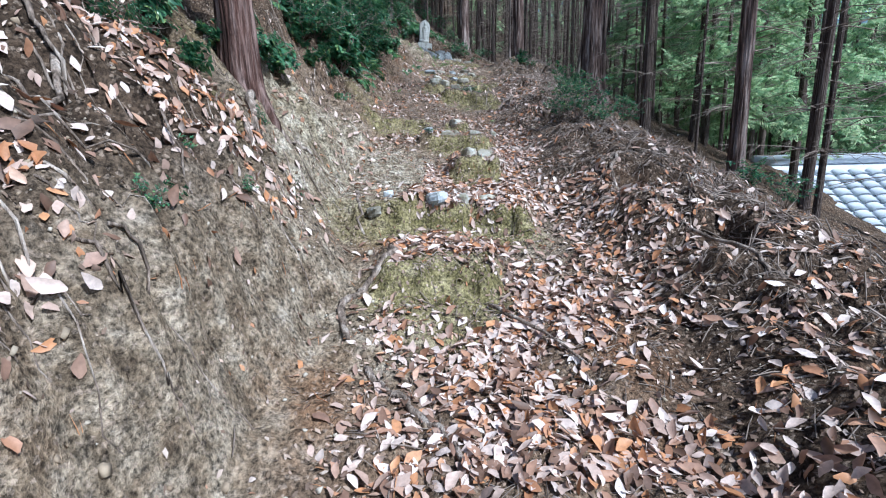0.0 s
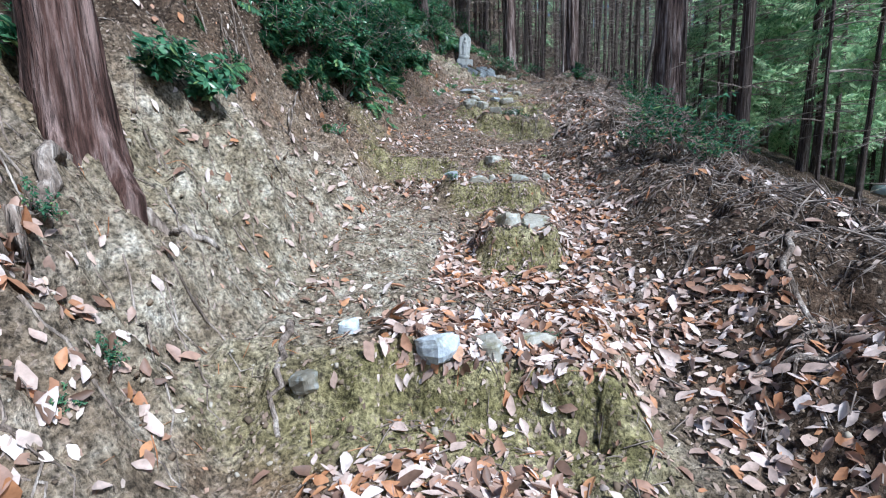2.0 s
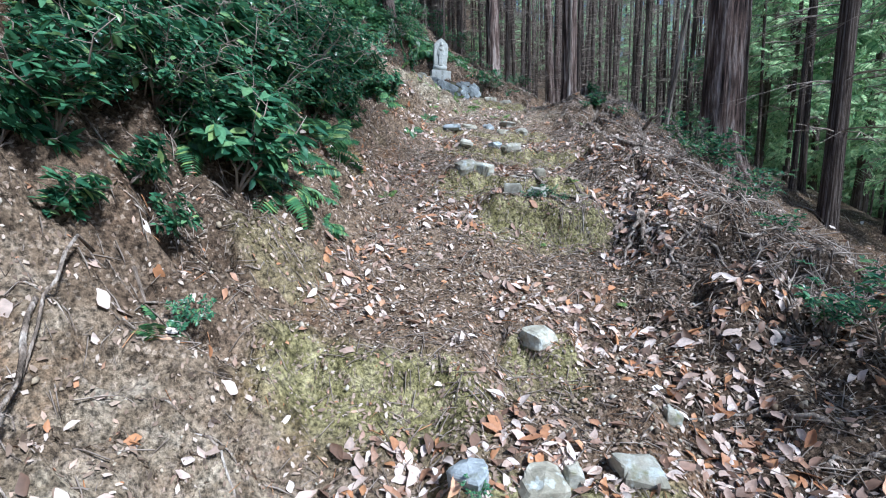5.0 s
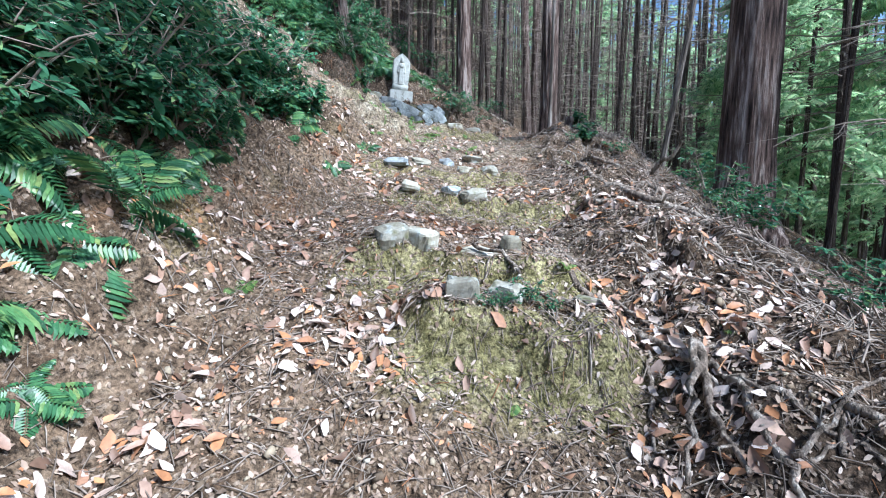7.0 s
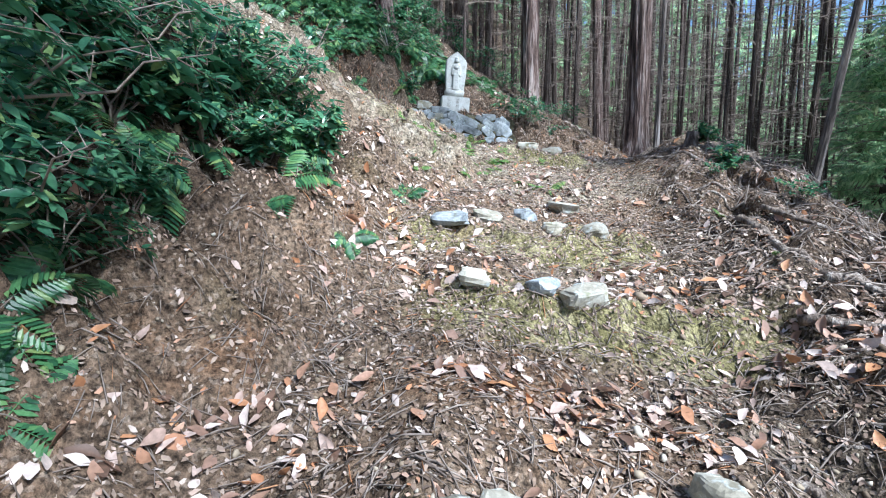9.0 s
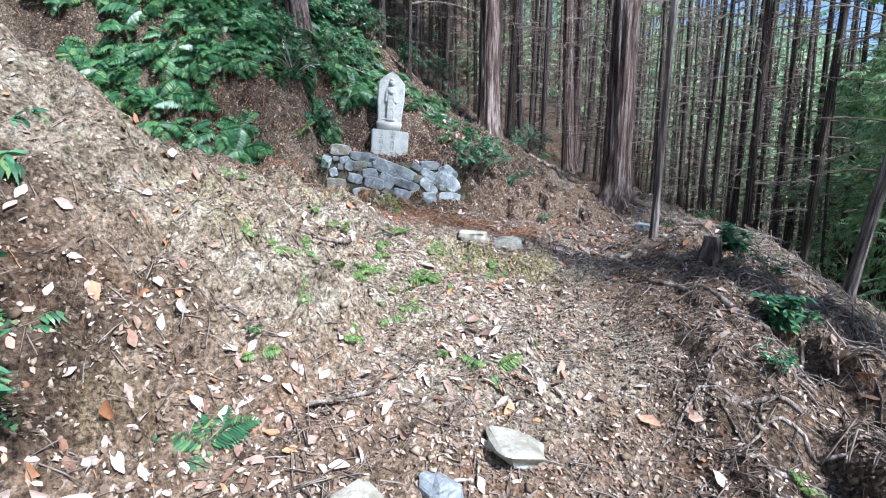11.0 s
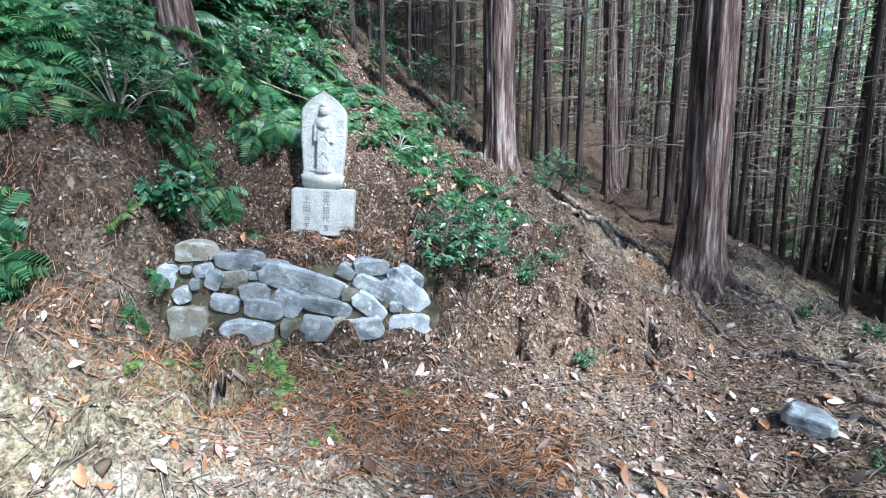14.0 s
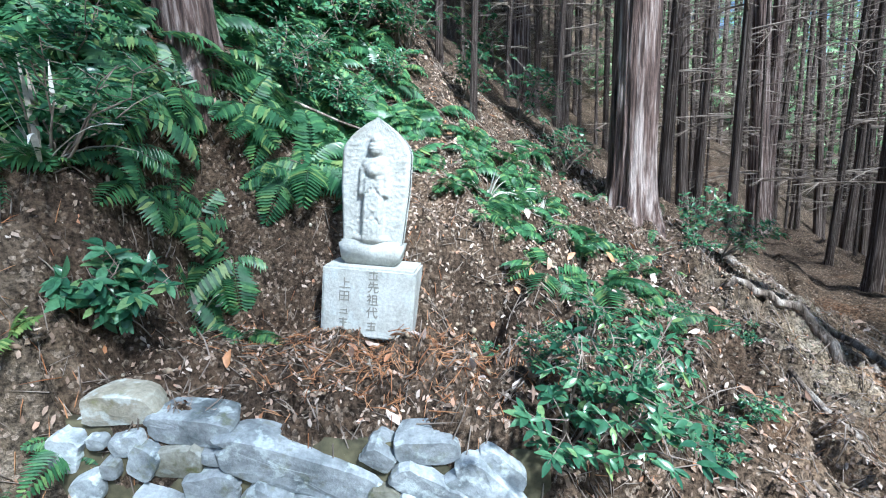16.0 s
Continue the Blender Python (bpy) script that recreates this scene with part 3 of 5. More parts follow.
spots = [(-1.88, 4.15)] + [(x, y) for x, y, *_ in NEAR] + [(x, y) for x, y, _ in PLACED] + [(1.27, 15.92)]
for k, (x, y, dia) in enumerate(PLACED):
    tree(x, y, dia, (rng.normal(0, 0.02), rng.normal(0, 0.02)), dead=k, crown=CROWN_HIGH[k % 2] if y > 20 and x < 1 else None, label="straight young conifer with dark thin trunk and dead lower branches", group="plantation conifers")
for k, (x, y) in enumerate(((8.6, 13.2), (9.4, 16.2), (10.6, 19.0), (7.8, 16.8), (11.8, 22.0), (8.4, 20.4), (13.5, 26.0), (6.6, 18.6), (17.0, 20.5), (19.0, 25.0), (21.5, 17.0), (15.5, 30.0), (9.9, 21.5), (12.4, 24.0), (14.2, 22.8), (16.4, 27.0), (10.8, 25.5), (18.2, 22.6))):
    spots.append((x, y))
    tree(x, y, 0.2, (rng.normal(0, 0.02), rng.normal(0, 0.02)), crown=CROWN_LOW[k % 3], label="conifer with hanging green sprays coloured pale as if sunlit, at the edge of the wood", group="plantation conifers")
tries = 0
made = 0
while made < 255 and tries < 15000:
    tries += 1
    x, y = rng.uniform(-9, 24), rng.uniform(2, 40)
    right = x > (4.6 if y < 19 else 3.6) + max(0, 4 - y) * 0.5
    rear = y > 23 and x > -15
    if not (right or rear) or min((x - a) ** 2 + (y - b) ** 2 for a, b in spots) < 1.3:
        continue
    if x < 9 and y < 20 and rng.rand() < 0.75:
        continue
    if x > 9 and x > y * 0.55 and rng.rand() < 0.8:
        continue
    if 6 < x < 17 and y < 10.2 or x > 9 and y < 17:
        continue
    if 8 < x < 21 and y < 20 and abs(x - 14.5) < 6.5 and abs(y - 15) < 4:
        continue
    spots.append((x, y))
    made += 1
    leafy = x > 6 and x > 0.75 * (y - 12) and rng.rand() < 0.6
    tree(x, y, rng.choice([0.07, 0.09, 0.11, 0.13, 0.16, 0.2]) * (0.75 if math.hypot(x, y - 16) < 13 else 1.0), (rng.normal(0, 0.025), rng.normal(0, 0.02)), dead=None if leafy and rng.rand() < 0.5 else made,
         crown=CROWN_LOW[made % 3] if leafy else (CROWN_HIGH[made % 2] if y > 20 and x < 1 else None),
         label="tall plantation conifer with straight trunk" + (" and hanging green sprays" if leafy else " and dead grey branches"), group="plantation conifers")


# the wood farther off
poles = [tuple(v) for v in [(math.cos(a) * r, math.sin(a) * r, z) for z, r in ((-1, 0.5), (6, 0.38), (13, 0.2)) for a in (0, 1.26, 2.51, 3.77, 5.03)]]
pole_faces = [(i * 5 + k, i * 5 + (k + 1) % 5, i * 5 + 5 + (k + 1) % 5, i * 5 + 5 + k) for i in range(2) for k in range(5)]
spray_v, spray_f = spray_template(rng)
pole_m, spray_m = [], []
for k in range(760):
    a, r = rng.uniform(-0.5, 0.95) if k % 9 else rng.uniform(0.95, 1.3), rng.uniform(34, 85)
    x, y = math.sin(a) * r, 6 + math.cos(a) * r
    z, d = ground_z(x, y), rng.uniform(0.12, 0.3)
    pole_m.append(np.array(Matrix.LocRotScale((x, y, z), Euler((rng.normal(0, 0.02), rng.normal(0, 0.02), 0)), Vector((d, d, 1)))))
    if (k % 4 == 0 and 0.5 < a < 0.95) or (k % 8 == 0 and a <= 0.5):
        for s in range(150):
            h = rng.uniform(0.5, 14)
            q = (1 - 0.6 * h / 14) * rng.uniform(0.2, 1) * 3.4
            b = rng.uniform(0, 6.28)
            spray_m.append(np.array(Matrix.LocRotScale((x + math.cos(b) * q, y + math.sin(b) * q, z + h), Euler((rng.normal(-0.3, 0.4), rng.normal(0, 0.5), b - 1.57)), Vector([rng.uniform(2.2, 4.2)] * 3))))
tagged(new("distant_trunks", joined("distant_trunks", BARK_FAR, poles, pole_faces, pole_m, True)), "crowded dark trunks deep in the plantation", "trunks", kind="stuff")
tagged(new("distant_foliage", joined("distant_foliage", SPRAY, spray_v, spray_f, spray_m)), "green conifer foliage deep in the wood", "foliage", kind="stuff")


# ---- dry-stone wall, statue ----
def pebble(name, mat, size, rng, rough=0.18, sides=10, rows=6, square=0.45):
    """An irregular, worn stone with flattened faces."""
    g = Geo()
    cuts = [(Vector(rng.normal(0, 1, 3)).normalized(), rng.uniform(0.64, 0.88)) for _ in range(9)]
    vs = []
    for i in range(rows + 1):
        ph = math.pi * i / rows - math.pi / 2
        for s in range(sides):
            th = 2 * math.pi * s / sides
            p = Vector((math.cos(ph) * math.cos(th), math.cos(ph) * math.sin(th), math.sin(ph)))
            p = Vector([math.copysign(abs(c) ** (1 - square), c) for c in p])
            for n, d in cuts:
                over = p.dot(n) - d * 1.15
                if over > 0:
                    p -= n * over * 0.9
            p *= 1 + rough * noise.noise(p * 1.7 + Vector(cuts[0][0]) * 9) + 0.05 * noise.noise(p * 5 + Vector(cuts[1][0]) * 9)
            vs.append((p.x * size[0] / 2, p.y * size[1] / 2, p.z * size[2] / 2))
    fs = []
    for i in range(rows):
        for s in range(sides):
            q = (s + 1) % sides
            fs.append((i * sides + s, i * sides + q, (i + 1) * sides + q, (i + 1) * sides + s))
    g.add(vs, fs)
    return g.mesh(name, mat, False)


SR = np.random.RandomState(3)
# along the wall, height, width, depth of face, turn, and the kind of stone
COURSES = [(0.21, 0.60, 0.26, 0.13, 0, 2), (0.47, 0.555, 0.30, 0.105, 2, 0), (0.85, 0.43, 0.53, 0.15, 15, 0), (1.14, 0.495, 0.125, 0.08, 30, 0), (1.30, 0.53, 0.23, 0.11, -3, 0), (1.33, 0.39, 0.33, 0.105, 30, 0),
           (1.54, 0.37, 0.35, 0.18, 42, 0), (1.28, 0.265, 0.29, 0.13, 42, 0), (1.455, 0.265, 0.08, 0.07, 0, 0), (1.53, 0.14, 0.28, 0.165, 0, 0), (1.23, 0.105, 0.25, 0.15, -5, 0), (0.93, 0.12, 0.215, 0.165, 3, 0),
           (0.99, 0.265, 0.37, 0.115, 14, 0), (0.75, 0.285, 0.20, 0.165, 35, 0), (0.54, 0.355, 0.18, 0.115, -8, 0), (0.60, 0.245, 0.24, 0.125, 8, 0), (0.365, 0.28, 0.165, 0.12, 10, 0), (0.485, 0.09, 0.345, 0.15, 5, 0),
           (0.14, 0.145, 0.22, 0.205, 0, 2), (0.31, 0.43, 0.1, 0.13, 20, 0), (0.42, 0.43, 0.2, 0.12, -5, 1), (0.25, 0.49, 0.125, 0.08, -20, 0), (0.04, 0.45, 0.105, 0.145, 10, 0), (0.115, 0.33, 0.105, 0.11, -20, 0),
           (0.195, 0.40, 0.06, 0.065, 0, 0), (0.545, 0.465, 0.075, 0.065, 0, 0), (0.76, 0.11, 0.14, 0.13, 0, 1), (1.15, 0.35, 0.11, 0.09, 0, 1), (1.58, 0.48, 0.2, 0.1, 30, 0), (1.07, 0.13, 0.09, 0.12, 0, 1), (0.15, 0.49, 0.065, 0.055, 0, 0)]
wall = thing("dry_stone_wall", Matrix(), "low retaining wall of pale grey fieldstones set in dark mossy earth", "stone wall")
yaw = math.atan2(WALL_U.y, WALL_U.x)
g = Geo()
rows_, cols_ = 8, 22
for i in range(rows_ + 1):
    for j in range(cols_ + 1):
        u, h = 1.78 * j / cols_, 0.62 * i / rows_
        p = WALL_A + WALL_U * (u - 0.02) - WALL_N * (0.02 + h * 0.18 + 0.03 * LAT[i, j])
        g.v.append((p.x, p.y, 4.64 + h - WALL_FALL * u - 0.05 * (h > 0.55)))
for i in range(rows_):
    for j in range(cols_):
        a = i * (cols_ + 1) + j
        g.f.append((a, a + 1, a + cols_ + 2, a + cols_ + 1))
core = part("earth_fill", g.mesh("earth_fill", MORTAR), wall)
core.modifiers.new("thick", "SOLIDIFY").thickness = 0.16
def face_stone(name, mat, w, h, deep, rng):
    """A split fieldstone with a flat, uneven face and broken edges."""
    c = [(-1, -1), (1, -1), (1, 1), (-1, 1)]
    ring = []
    for k, (x, z) in enumerate(c):
        p = (x * rng.uniform(0.78, 1.02), z * rng.uniform(0.72, 1.02))
        if rng.rand() < 0.55:
            n = c[(k + 1) % 4]
            q = rng.uniform(0.25, 0.5)
            ring.extend([p, (x + (n[0] - x) * q, z + (n[1] - z) * q)] if rng.rand() < 0.5 else [p])
        else:
            ring.append(p)
    for _ in range(2):
        cut = []
        for k in range(len(ring)):
            (ax, az_), (bx, bz) = ring[k], ring[(k + 1) % len(ring)]
            cut.extend([(ax * 0.82 + bx * 0.18, az_ * 0.82 + bz * 0.18), (ax * 0.18 + bx * 0.82, az_ * 0.18 + bz * 0.82)])
        ring = cut
    ring = [(x * (1 + rng.normal(0, 0.04)), z * (1 + rng.normal(0, 0.04))) for x, z in ring]
    n = len(ring)
    g = Geo()
    tilt = rng.normal(0, 0.05, 2)
    for scale, y in ((0.8, deep / 2), (0.97, 0.0), (1.0, -deep * 0.3), (0.985, -deep * 0.44), (0.94, -deep * 0.5), (0.55, -deep * 0.52), (0.25, -deep * 0.53)):
        for x, z in ring:
            px, pz = x * scale * w / 2, z * scale * h / 2
            face = 0.007 * noise.noise(Vector((px * 14, pz * 14, tilt[0] * 90))) + tilt[0] * px + tilt[1] * pz if y < -deep * 0.2 else 0
            g.v.append((px, y + face, pz))
    for r in range(6):
        for k in range(n):
            q = (k + 1) % n
            g.f.append((r * n + k, r * n + q, (r + 1) * n + q, (r + 1) * n + k)[::-1])
    g.f.append(tuple(range(n)))
    g.f.append(tuple(range(6 * n, 7 * n))[::-1])
    return g.mesh(name, mat, False)


for u, v, w, h, turn, sort in COURSES:
    p = WALL_A + WALL_U * u - WALL_N * (0.075 + v * 0.18)
    me = face_stone("stone", (STONE, MOSSY, STEPSTONE)[sort], w * 1.11, h * 1.11, 0.15 if sort == 0 else 0.13, SR)
    part("stone", me, wall, m=Matrix.LocRotScale((p.x, p.y, 4.68 + v - WALL_FALL * u), Euler((0.15, radians(turn + 4), yaw)), None))

STAND = Matrix.LocRotScale((-1.71, 18.36, 5.21), Euler((0.0, 0.085, yaw - 0.1)), None)


def rounded_box(w, d, h, bev, z0=0.0):
    bm = bmesh.new()
    bmesh.ops.create_cube(bm, size=1.0, matrix=Matrix.Translation((0, 0, z0 + h / 2)) @ Matrix.Diagonal((w, d, h, 1)))
    bmesh.ops.bevel(bm, geom=list(bm.edges), offset=bev, segments=2, affect="EDGES")
    return bm


def bm_mesh(bm, name, mat, soft=False):
    me = bpy.data.meshes.new(name)
    bm.to_mesh(me)
    bm.free()
    me.materials.append(mat)
    if soft:
        me.polygons.foreach_set("use_smooth", [True] * len(me.polygons))
    return me


pedestal = thing("statue_pedestal", STAND, "square pale granite pedestal with carved writing, needles round its foot", "pedestal")
part("block", bm_mesh(rounded_box(0.52, 0.34, 0.40, 0.012, -0.03), "block", GRANITE), pedestal)
def carved(ch):
    """A character as raised dark strokes, facing along -y."""
    cu = bpy.data.curves.new("carved_character", "FONT")
    cu.body, cu.size, cu.extrude, cu.align_x, cu.align_y, cu.offset = ch, 0.068, 0.002, "CENTER", "CENTER", 0.0006
    ob = bpy.data.objects.new("carved_character", cu)
    me = bpy.data.meshes.new_from_object(ob)
    bpy.data.objects.remove(ob)
    me.transform(Matrix.Rotation(math.pi / 2, 4, "X"))
    me.materials.append(CARVED)
    return me


def strokes(k):
    """Worn writing that cannot be read, as plain bars."""
    g = Geo()
    for a, b, c, d in ((-0.024, 0.012, 0.048, 0.006), (-0.02, -0.006, 0.04, 0.006), (-0.004, -0.026, 0.007, 0.05), (-0.026, -0.026, 0.05, 0.006), (0.014, -0.02, 0.006, 0.024)):
        if (k * 7 + int(a * 1000)) % 5 == 0:
            continue
        g.add([(a, -0.002, b), (a + c, -0.002, b), (a + c, -0.002, b + d), (a, -0.002, b + d), (a, 0.003, b), (a + c, 0.003, b), (a + c, 0.003, b + d), (a, 0.003, b + d)],
              [(0, 1, 2, 3), (4, 5, 1, 0), (3, 2, 6, 7), (1, 5, 6, 2), (4, 0, 3, 7)])
    return g.mesh("carved_character", CARVED, False)


for cx, top, column in ((0.03, 0.335, "*先祖代*"), (-0.13, 0.275, "上田**")):
    for k, ch in enumerate(column):
        part("carved_character", strokes(k) if ch == "*" else carved(ch), pedestal, "dark carved strokes", m=Matrix.Translation((cx, -0.1705, top - 0.072 * k)))


def statue_mesh():
    """A pointed stele with a standing figure in relief on a lotus foot, as one skin."""
    cols, rows = 46, 100
    g = Geo()
    w, h = 0.39, 0.70
    front, rear = [], []
    for i in range(rows + 1):
        q = i / rows
        z = 0.125 + h * q
        half = w / 2 * (0.88 + 0.12 * min(1, q * 2.2))
        if q > 0.72:
            s = (q - 0.72) / 0.28
            half *= max(0.02, (1 - s ** 1.9) * 0.9 + 0.1 * (1 - s))
        for j in range(cols + 1):
            c = j / cols * 2 - 1
            x = half * c
            edge = 1 - max(0, (abs(c) - 0.9) / 0.1) ** 2
            y = -0.07 * (0.55 + 0.45 * edge)

            def blob(cx, cz, rx, rz, deep):
                e = ((x - cx) / rx) ** 2 + ((z - cz) / rz) ** 2
                return deep * math.sqrt(max(0, 1 - e))
            robe = 0.046 * min(1, max(0, (0.064 - abs(x)) / 0.018)) * (0.15 < z < 0.5)
            sleeve = 0.03 * min(1, max(0, (0.088 - abs(x)) / 0.012)) * min(1, max(0, (0.085 - abs(z - 0.47)) / 0.015))
            fig = max(blob(0, 0.655, 0.042, 0.052, 0.06), blob(0, 0.7, 0.03, 0.03, 0.05), blob(0, 0.55, 0.075, 0.075, 0.05), robe, sleeve,
                      blob(0, 0.53, 0.05, 0.05, 0.068), blob(0, 0.15, 0.11, 0.03, 0.045))
            fig -= 0.010 * (fig > 0.02) * (abs(math.sin(z * 21 + abs(x) * 26)) < 0.12) * (0.2 < z < 0.5)
            fig -= 0.007 * (abs(x) < 0.03) * (abs(math.sin(z * 170)) < 0.25) * (0.63 < z < 0.69)
            front.append((x, y - fig + 0.006 * (LAT[i % 256, j] - 0.5), z))
            rear.append((x, 0.07 * (0.55 + 0.45 * edge), z))
    n = (rows + 1) * (cols + 1)
    fs = []
    for i in range(rows):
        for j in range(cols):
            a = i * (cols + 1) + j
            fs.append((a, a + 1, a + cols + 2, a + cols + 1))
            fs.append((n + a + 1, n + a, n + a + cols + 1, n + a + cols + 2))
        for a in (i * (cols + 1), i * (cols + 1) + cols):
            fs.append((a, a + cols + 1, n + a + cols + 1, n + a))
    g.add(front + rear, fs)
    bm = rounded_box(0.37, 0.24, 0.14, 0.02, 0.0)
    for v in bm.verts:
        k = 0.86 + 0.14 * v.co.z / 0.14
        v.co.x *= k
        v.co.y *= k
    bm.verts.index_update()
    g.add([tuple(v.co) for v in bm.verts], [tuple(v.index for v in f.verts) for f in bm.faces])
    bm.free()
    return g.mesh("stone_statue", GRANITE)


thing("stone_statue", STAND @ Matrix.Translation((-0.02, 0.02, 0.37)), "weathered granite stele with a standing figure in relief on a pedestal", "statue", data=statue_mesh())

# ---- step stones ----
GROUPS = [[(-0.2, 4.16, 0.2, 0.12), (0.02, 4.24, 0.2, 0.1), (0.24, 4.38, 0.17, 0.13), (-0.66, 4.32, 0.11, 0.12), (-0.72, 3.95, 0.12, 0.08)],
          [(0.06, 5.75, 0.19, 0.16), (0.29, 5.77, 0.24, 0.13)],
          [(-0.54, 6.97, 0.2, 0.13), (-0.25, 7.0, 0.21, 0.15), (-0.12, 7.06, 0.1, 0.14), (0.15, 7.12, 0.24, 0.12), (0.44, 7.52, 0.09, 0.12), (-0.15, 8.0, 0.2, 0.12)],
          [(-0.22, 9.78, 0.17, 0.17), (0.02, 9.87, 0.2, 0.16), (0.45, 9.95, 0.2, 0.1)],
          [(-0.69, 10.4, 0.2, 0.18), (-0.5, 10.46, 0.22, 0.18), (-0.12, 10.66, 0.36, 0.12), (0.13, 10.8, 0.16, 0.17)],
          [(-0.74, 12.06, 0.2, 0.1), (-0.36, 12.06, 0.2, 0.1), (-0.12, 12.06, 0.27, 0.15)],
          [(-1.03, 12.9, 0.32, 0.1), (-0.72, 13.1, 0.24, 0.12), (-0.45, 13.25, 0.19, 0.12), (-0.2, 13.1, 0.2, 0.1), (0.08, 13.0, 0.22, 0.13), (-0.1, 13.5, 0.3, 0.1)],
          [(-0.37, 15.64, 0.28, 0.11), (-0.1, 15.66, 0.29, 0.13)], [(1.55, 17.0, 0.24, 0.14), (-0.98, 19.27, 0.17, 0.12), (-2.2, 14.36, 0.12, 0.08)]]
for row in GROUPS:
    for x, y, w, h in row:
        me = pebble("step_stone", STEPSTONE if SR.rand() < 0.75 else STONE, (w, w * 0.85, h * 1.08), SR, 0.22, 18, 12, 0.6)
        thing("step_stone", Matrix.LocRotScale((x, y, ground_z(x, y) + h * 0.03), Euler((SR.normal(0.05, 0.1), SR.normal(0, 0.1), SR.normal(0, 0.5))), None),
              "worn pale fieldstone bedded in an earth step", "stone", "step stones", data=me)


# ---- roots ----
def root(points, r0, r1, seed, name="exposed_root", label="bare knotted tree root lying across the earth"):
    """A root that follows the ground, half sunk."""
    rr = np.random.RandomState(seed)
    pts, rad = [], []
    n = 7 * (len(points) - 1)
    for i in range(n + 1):
        q = i / n * (len(points) - 1)
        k = min(int(q), len(points) - 2)
        a, b = Vector((*points[k], 0)), Vector((*points[k + 1], 0))
        p = a.lerp(b, q - k)
        p.x += rr.normal(0, 0.012)
        p.y += rr.normal(0, 0.012)
        r = (r0 + (r1 - r0) * i / n) * rr.uniform(0.85, 1.15)
        p.z = ground_z(p.x, p.y) + r * 0.3
        pts.append(p)
        rad.append(r)
    g = Geo()
    g.tube(pts, [q * 0.68 for q in rad], 8)
    thing(name, Matrix(), label, "root", "exposed roots", data=g.mesh(name, ROOT))


ROOTS = [([(-0.42, 3.3), (-0.6, 3.1), (-0.72, 2.85), (-0.62, 2.5)], 0.045, 0.03), ([(-0.45, 2.3), (-0.25, 2.05), (0.0, 1.85), (0.12, 1.6)], 0.03, 0.02),
         ([(-0.95, 4.3), (-0.88, 4.05), (-0.8, 3.8)], 0.03, 0.015), ([(0.42, 10.16), (0.56, 10.08), (0.74, 9.82), (0.66, 9.51), (0.53, 9.14)], 0.028, 0.012), ([(0.6, 10.19), (0.71, 9.84), (0.87, 9.54), (0.95, 9.35), (1.12, 9.06), (1.35, 8.7)], 0.034, 0.014),
         ([(0.95, 9.37), (0.9, 9.1), (0.92, 8.9), (0.95, 8.6)], 0.03, 0.018), ([(0.69, 10.2), (0.83, 9.73), (1.1, 9.5)], 0.022, 0.01), ([(1.15, 10.24), (1.12, 9.92), (1.16, 9.55)], 0.022, 0.01),
         ([(0.34, 10.0), (0.4, 9.75), (0.38, 9.5)], 0.02, 0.008), ([(1.41, 19.62), (0.98, 20.1), (0.38, 19.97)], 0.07, 0.04), ([(1.07, 18.51), (1.02, 18.2), (1.06, 17.88)], 0.03, 0.012),
         ([(1.73, 18.07), (1.97, 18.05), (2.05, 17.52)], 0.04, 0.02), ([(0.92, 17.77), (0.99, 17.66), (0.94, 17.42)], 0.03, 0.02), ([(2.2, 19.7), (2.55, 19.39), (2.9, 19.3)], 0.06, 0.02),
         ([(0.35, 6.44), (0.51, 6.65), (0.71, 6.84), (0.95, 6.9)], 0.045, 0.03), ([(1.12, 13.3), (1.2, 12.6), (1.35, 12.0)], 0.05, 0.03), ([(0.42, 11.1), (0.5, 10.9), (0.62, 10.6)], 0.035, 0.025),
         ([(0.9, 11.9), (1.4, 11.6), (1.8, 11.1)], 0.045, 0.03), ([(1.2, 12.2), (1.6, 12.2), (2.1, 11.6)], 0.05, 0.03), ([(0.85, 10.3), (1.3, 10.2), (1.8, 10.3)], 0.025, 0.015),
         ([(1.6, 19.4), (1.25, 18.9), (1.05, 18.3), (0.95, 17.9)], 0.055, 0.02), ([(1.75, 19.3), (1.7, 18.7), (1.85, 18.1)], 0.05, 0.02), ([(2.05, 19.4), (2.5, 18.9), (3.0, 18.3)], 0.06, 0.025),
         ([(1.6, 19.7), (1.2, 20.2), (0.9, 21.0)], 0.06, 0.04), ([(0.93, 17.5), (1.0, 17.3), (0.98, 17.1)], 0.04, 0.02), ([(1.2, 15.85), (0.95, 15.75), (0.75, 15.85)], 0.05, 0.02),
         ([(-1.8, 4.0), (-1.65, 3.8), (-1.5, 3.5), (-1.45, 3.2)], 0.06, 0.03), ([(-1.75, 4.15), (-1.55, 4.2), (-1.4, 4.45)], 0.06, 0.02), ([(1.7, 5.2), (1.5, 4.8), (1.55, 4.2), (1.9, 3.7)], 0.03, 0.02),
         ([(0.55, 7.0), (0.75, 6.8), (1.0, 6.9)], 0.04, 0.03), ([(0.62, 5.0), (0.85, 5.05), (1.0, 5.3)], 0.045, 0.03), ([(-1.7, 16.35), (-1.55, 16.5), (-1.4, 16.6)], 0.03, 0.02), ([(0.9, 15.0), (1.2, 14.6), (1.5, 14.0)], 0.03, 0.02)]
for k, (pts, a, b) in enumerate(ROOTS):
    root(pts, a, b, 50 + k)
RR = np.random.RandomState(77)
